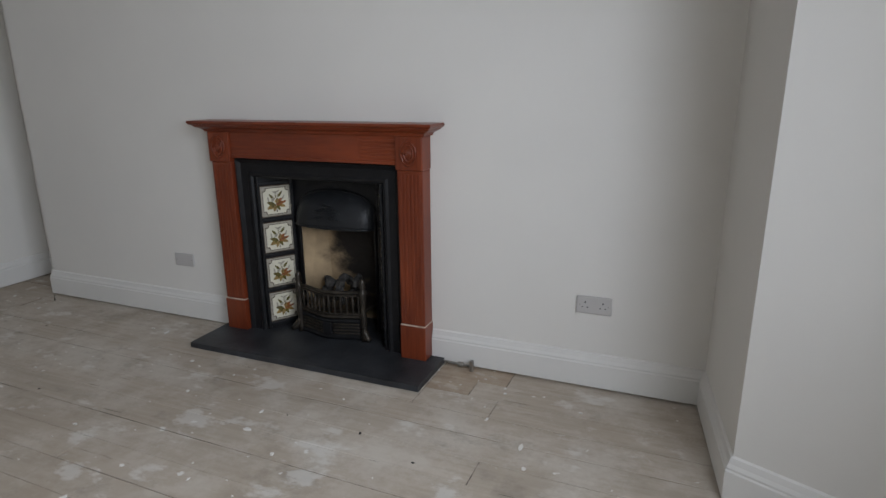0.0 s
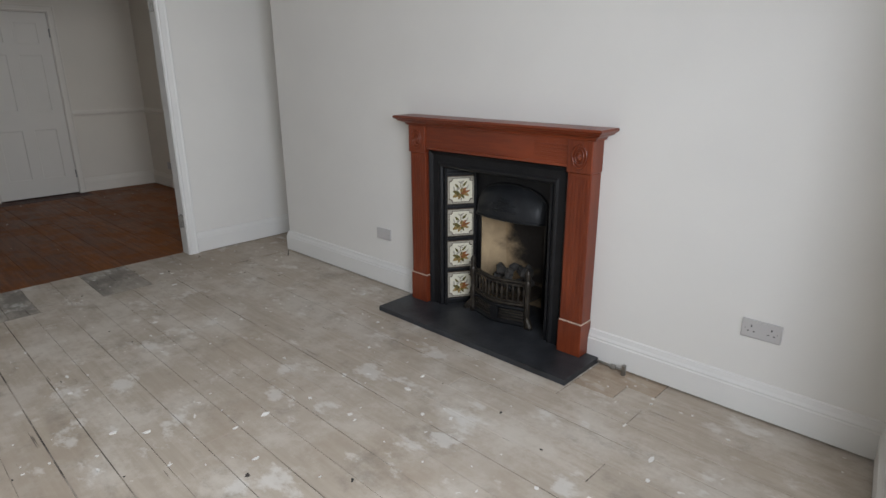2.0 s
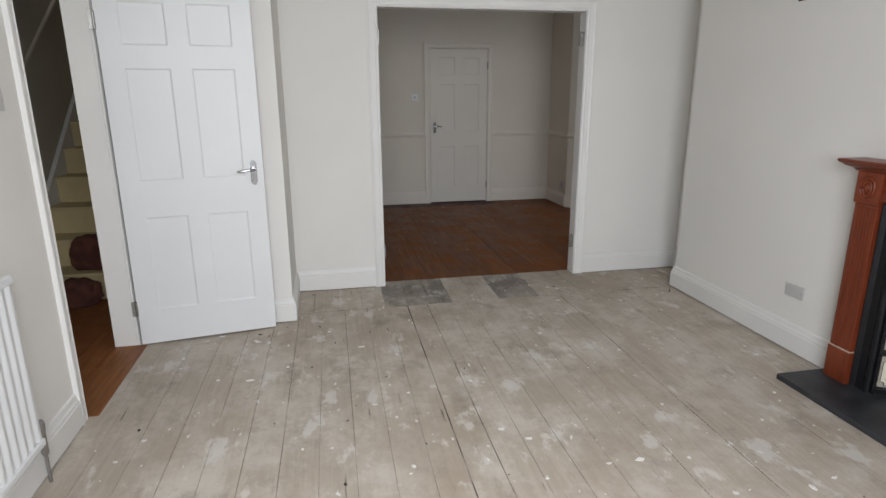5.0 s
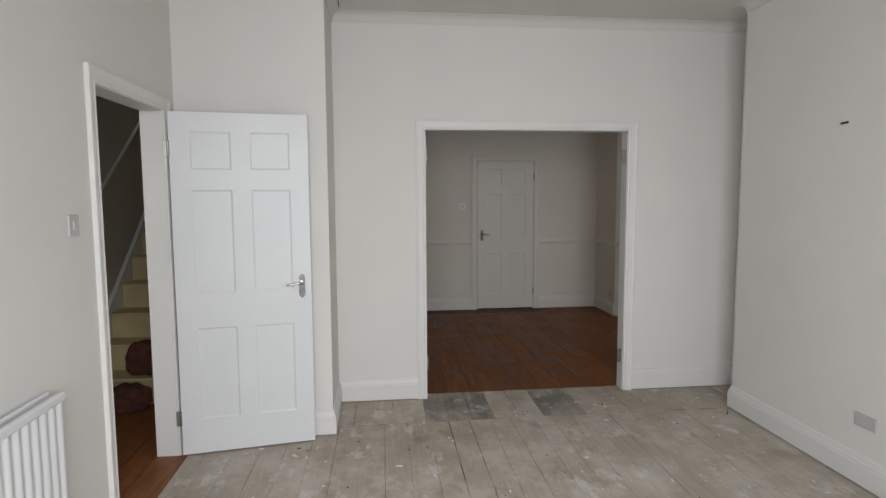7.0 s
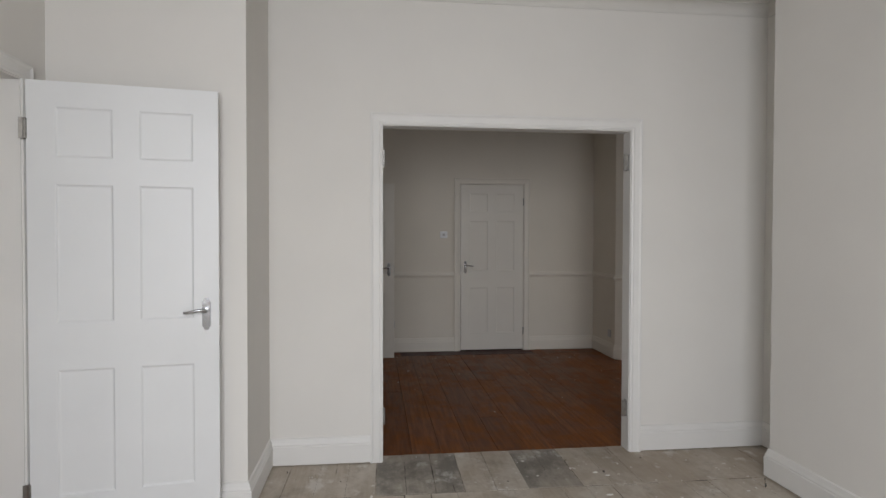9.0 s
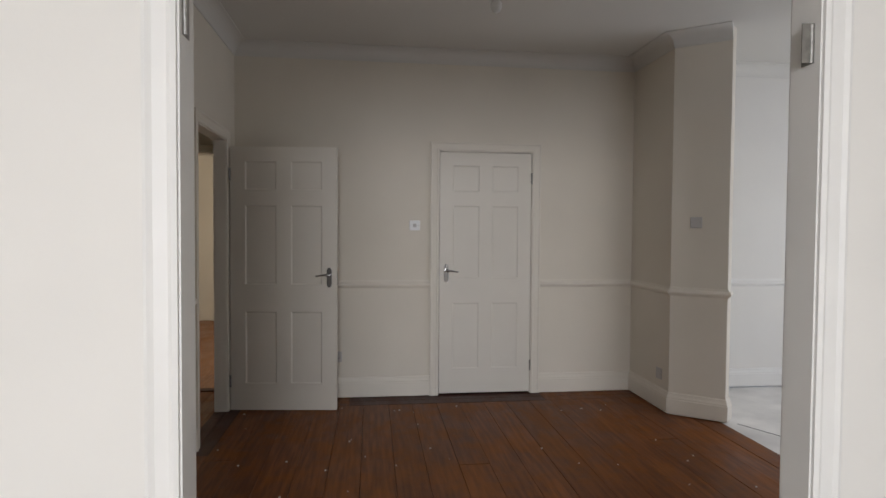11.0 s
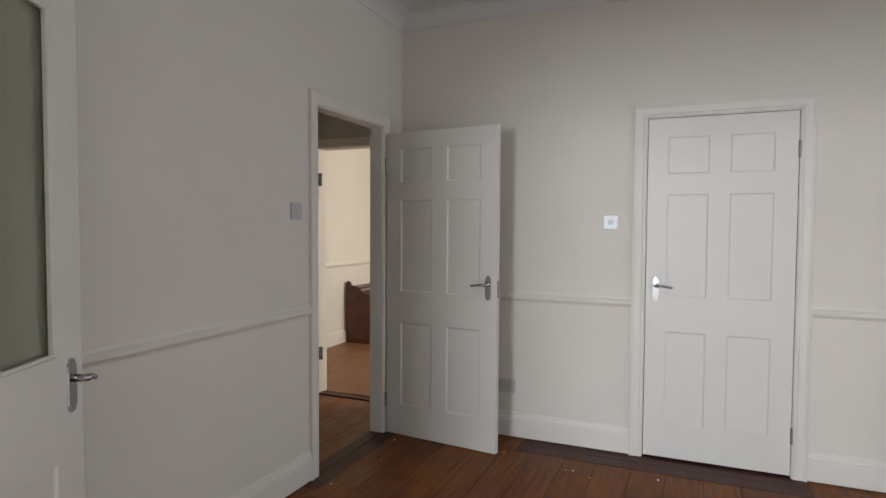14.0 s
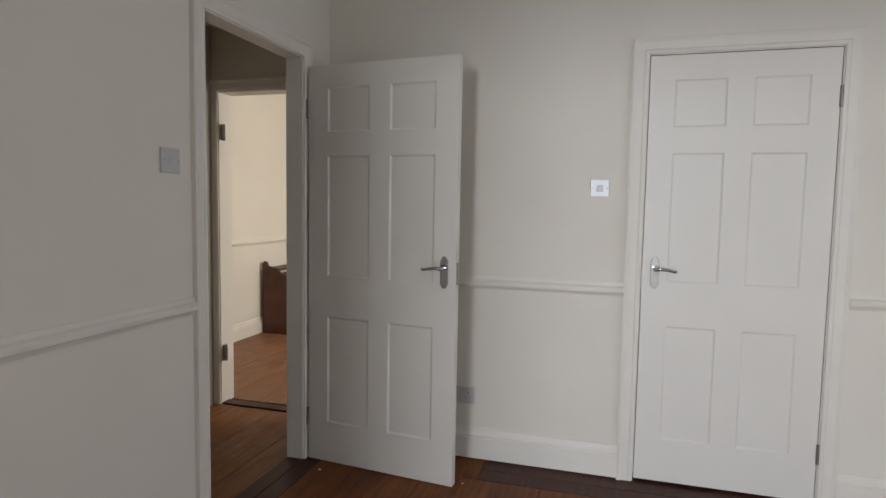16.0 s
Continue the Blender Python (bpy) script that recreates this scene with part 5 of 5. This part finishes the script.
structure("floor_crack", bm, M_UNDER, "dark crack across the bare concrete floor", "crack")
floor_hall = structure("floor_hall", box_bm(-2.5, FY, -0.06, XL - 0.122, 0.6, -0.03), M_UNDER, "orange-brown hall floorboards", "floor")
boards(floor_hall, -2.5, XL - 0.122, FY, 0.6, 0.14, M_HALL, 8, 0.003)
part("board", box_bm(XL - 0.12, HD0 + 0.002, -0.022, XL + 0.055, HD1 - 0.002, 0.004, bevel=0.0015), M_HALL, floor_hall)
floor_lobby = structure("floor_lobby", box_bm(-1.54, 0.25, -0.06, XRL - 0.087, 3.62, -0.03), M_UNDER, "orange-brown lobby floorboards", "floor")
boards(floor_lobby, -1.54, XRL - 0.087, 0.25, 3.62, 0.14, M_HALL, 9, 0.003)
floor_kitchen = structure("floor_kitchen", box_bm(-2.43, 3.63, -0.06, 1.1, 7.5, -0.02), M_UNDER, "light brown floorboards", "floor")
boards(floor_kitchen, -2.43, 1.1, 3.72, 7.5, 0.11, M_KITFLOOR, 11, 0.002, top=0.006)
part("threshold", box_bm(K0, 3.622, -0.022, K1, 3.70, 0.009, bevel=0.003), M_VARN_DARK, floor_kitchen, "dark timber door threshold")

# paint flakes and grit lying on the bare boards
bm = bmesh.new()
rnd = random.Random(21)
for i in range(230):
    fx, fy = rnd.uniform(-1.4, 2.1), rnd.uniform(-4.3, -0.1)
    if 1.84 < fx and -3.26 < fy < -1.92:
        continue
    r = rnd.choice((0.003, 0.003, 0.004, 0.005, 0.007, 0.010))
    n = rnd.randint(5, 8)
    sx, sy = rnd.choice(((1, 1), (1.9, 0.8), (0.8, 1.7)))
    ring = [(fx + r * sx * rnd.uniform(0.6, 1.3) * math.cos(2 * math.pi * k / n), fy + r * sy * rnd.uniform(0.6, 1.3) * math.sin(2 * math.pi * k / n)) for k in range(n)]
    lo_ = [bm.verts.new((x, y, 0.0012)) for x, y in ring]
    hi_ = [bm.verts.new((x, y, 0.0035 + r * rnd.uniform(0.0, 0.35))) for x, y in ring]
    for k in range(n):
        bm.faces.new((lo_[k], lo_[(k + 1) % n], hi_[(k + 1) % n], hi_[k]))
    bm.faces.new(hi_)
for i in range(42):
    fx, fy, r = rnd.uniform(-0.5, 2.6), 0.25 + 2.85 * rnd.random() ** 0.6, rnd.choice((0.003, 0.004, 0.006))
    ring = [(fx + r * rnd.uniform(0.6, 1.4) * math.cos(2 * math.pi * k / 5), fy + r * rnd.uniform(0.6, 1.4) * math.sin(2 * math.pi * k / 5)) for k in range(5)]
    lo_ = [bm.verts.new((x, y, 0.0012)) for x, y in ring]
    hi_ = [bm.verts.new((x, y, 0.0035 + r * 0.2)) for x, y in ring]
    for k in range(5):
        bm.faces.new((lo_[k], lo_[(k + 1) % 5], hi_[(k + 1) % 5], hi_[k]))
    bm.faces.new(hi_)
tagged(part("paint_flakes", bm, M_WALL), "white paint and plaster flakes scattered on the bare boards", "debris", kind="stuff")

# dark grit and splinters
bm = bmesh.new()
for i in range(52):
    fx, fy = rnd.uniform(-1.4, 1.8), rnd.uniform(-3.6, -0.1)
    if i > 45:
        fx, fy = 2.16 - 0.012 * (i - 46), -0.50 - 0.018 * (i - 46)
    r, n, a = rnd.choice((0.003, 0.004, 0.005, 0.008)), rnd.randint(4, 6), rnd.uniform(0, 3)
    ring = []
    for k in range(n):
        u, v = r * rnd.uniform(0.8, 1.8) * math.cos(2 * math.pi * k / n), r * rnd.uniform(0.4, 0.8) * math.sin(2 * math.pi * k / n)
        ring.append((fx + u * math.cos(a) - v * math.sin(a), fy + u * math.sin(a) + v * math.cos(a)))
    lo_ = [bm.verts.new((x, y, 0.0012)) for x, y in ring]
    hi_ = [bm.verts.new((x, y, 0.0035 + r * rnd.uniform(0.0, 0.4))) for x, y in ring]
    for k in range(n):
        bm.faces.new((lo_[k], lo_[(k + 1) % n], hi_[(k + 1) % n], hi_[k]))
    bm.faces.new(hi_)
tagged(part("floor_grit", bm, M_COAL), "dark grit and splinters scattered on the bare boards", "debris", kind="stuff")
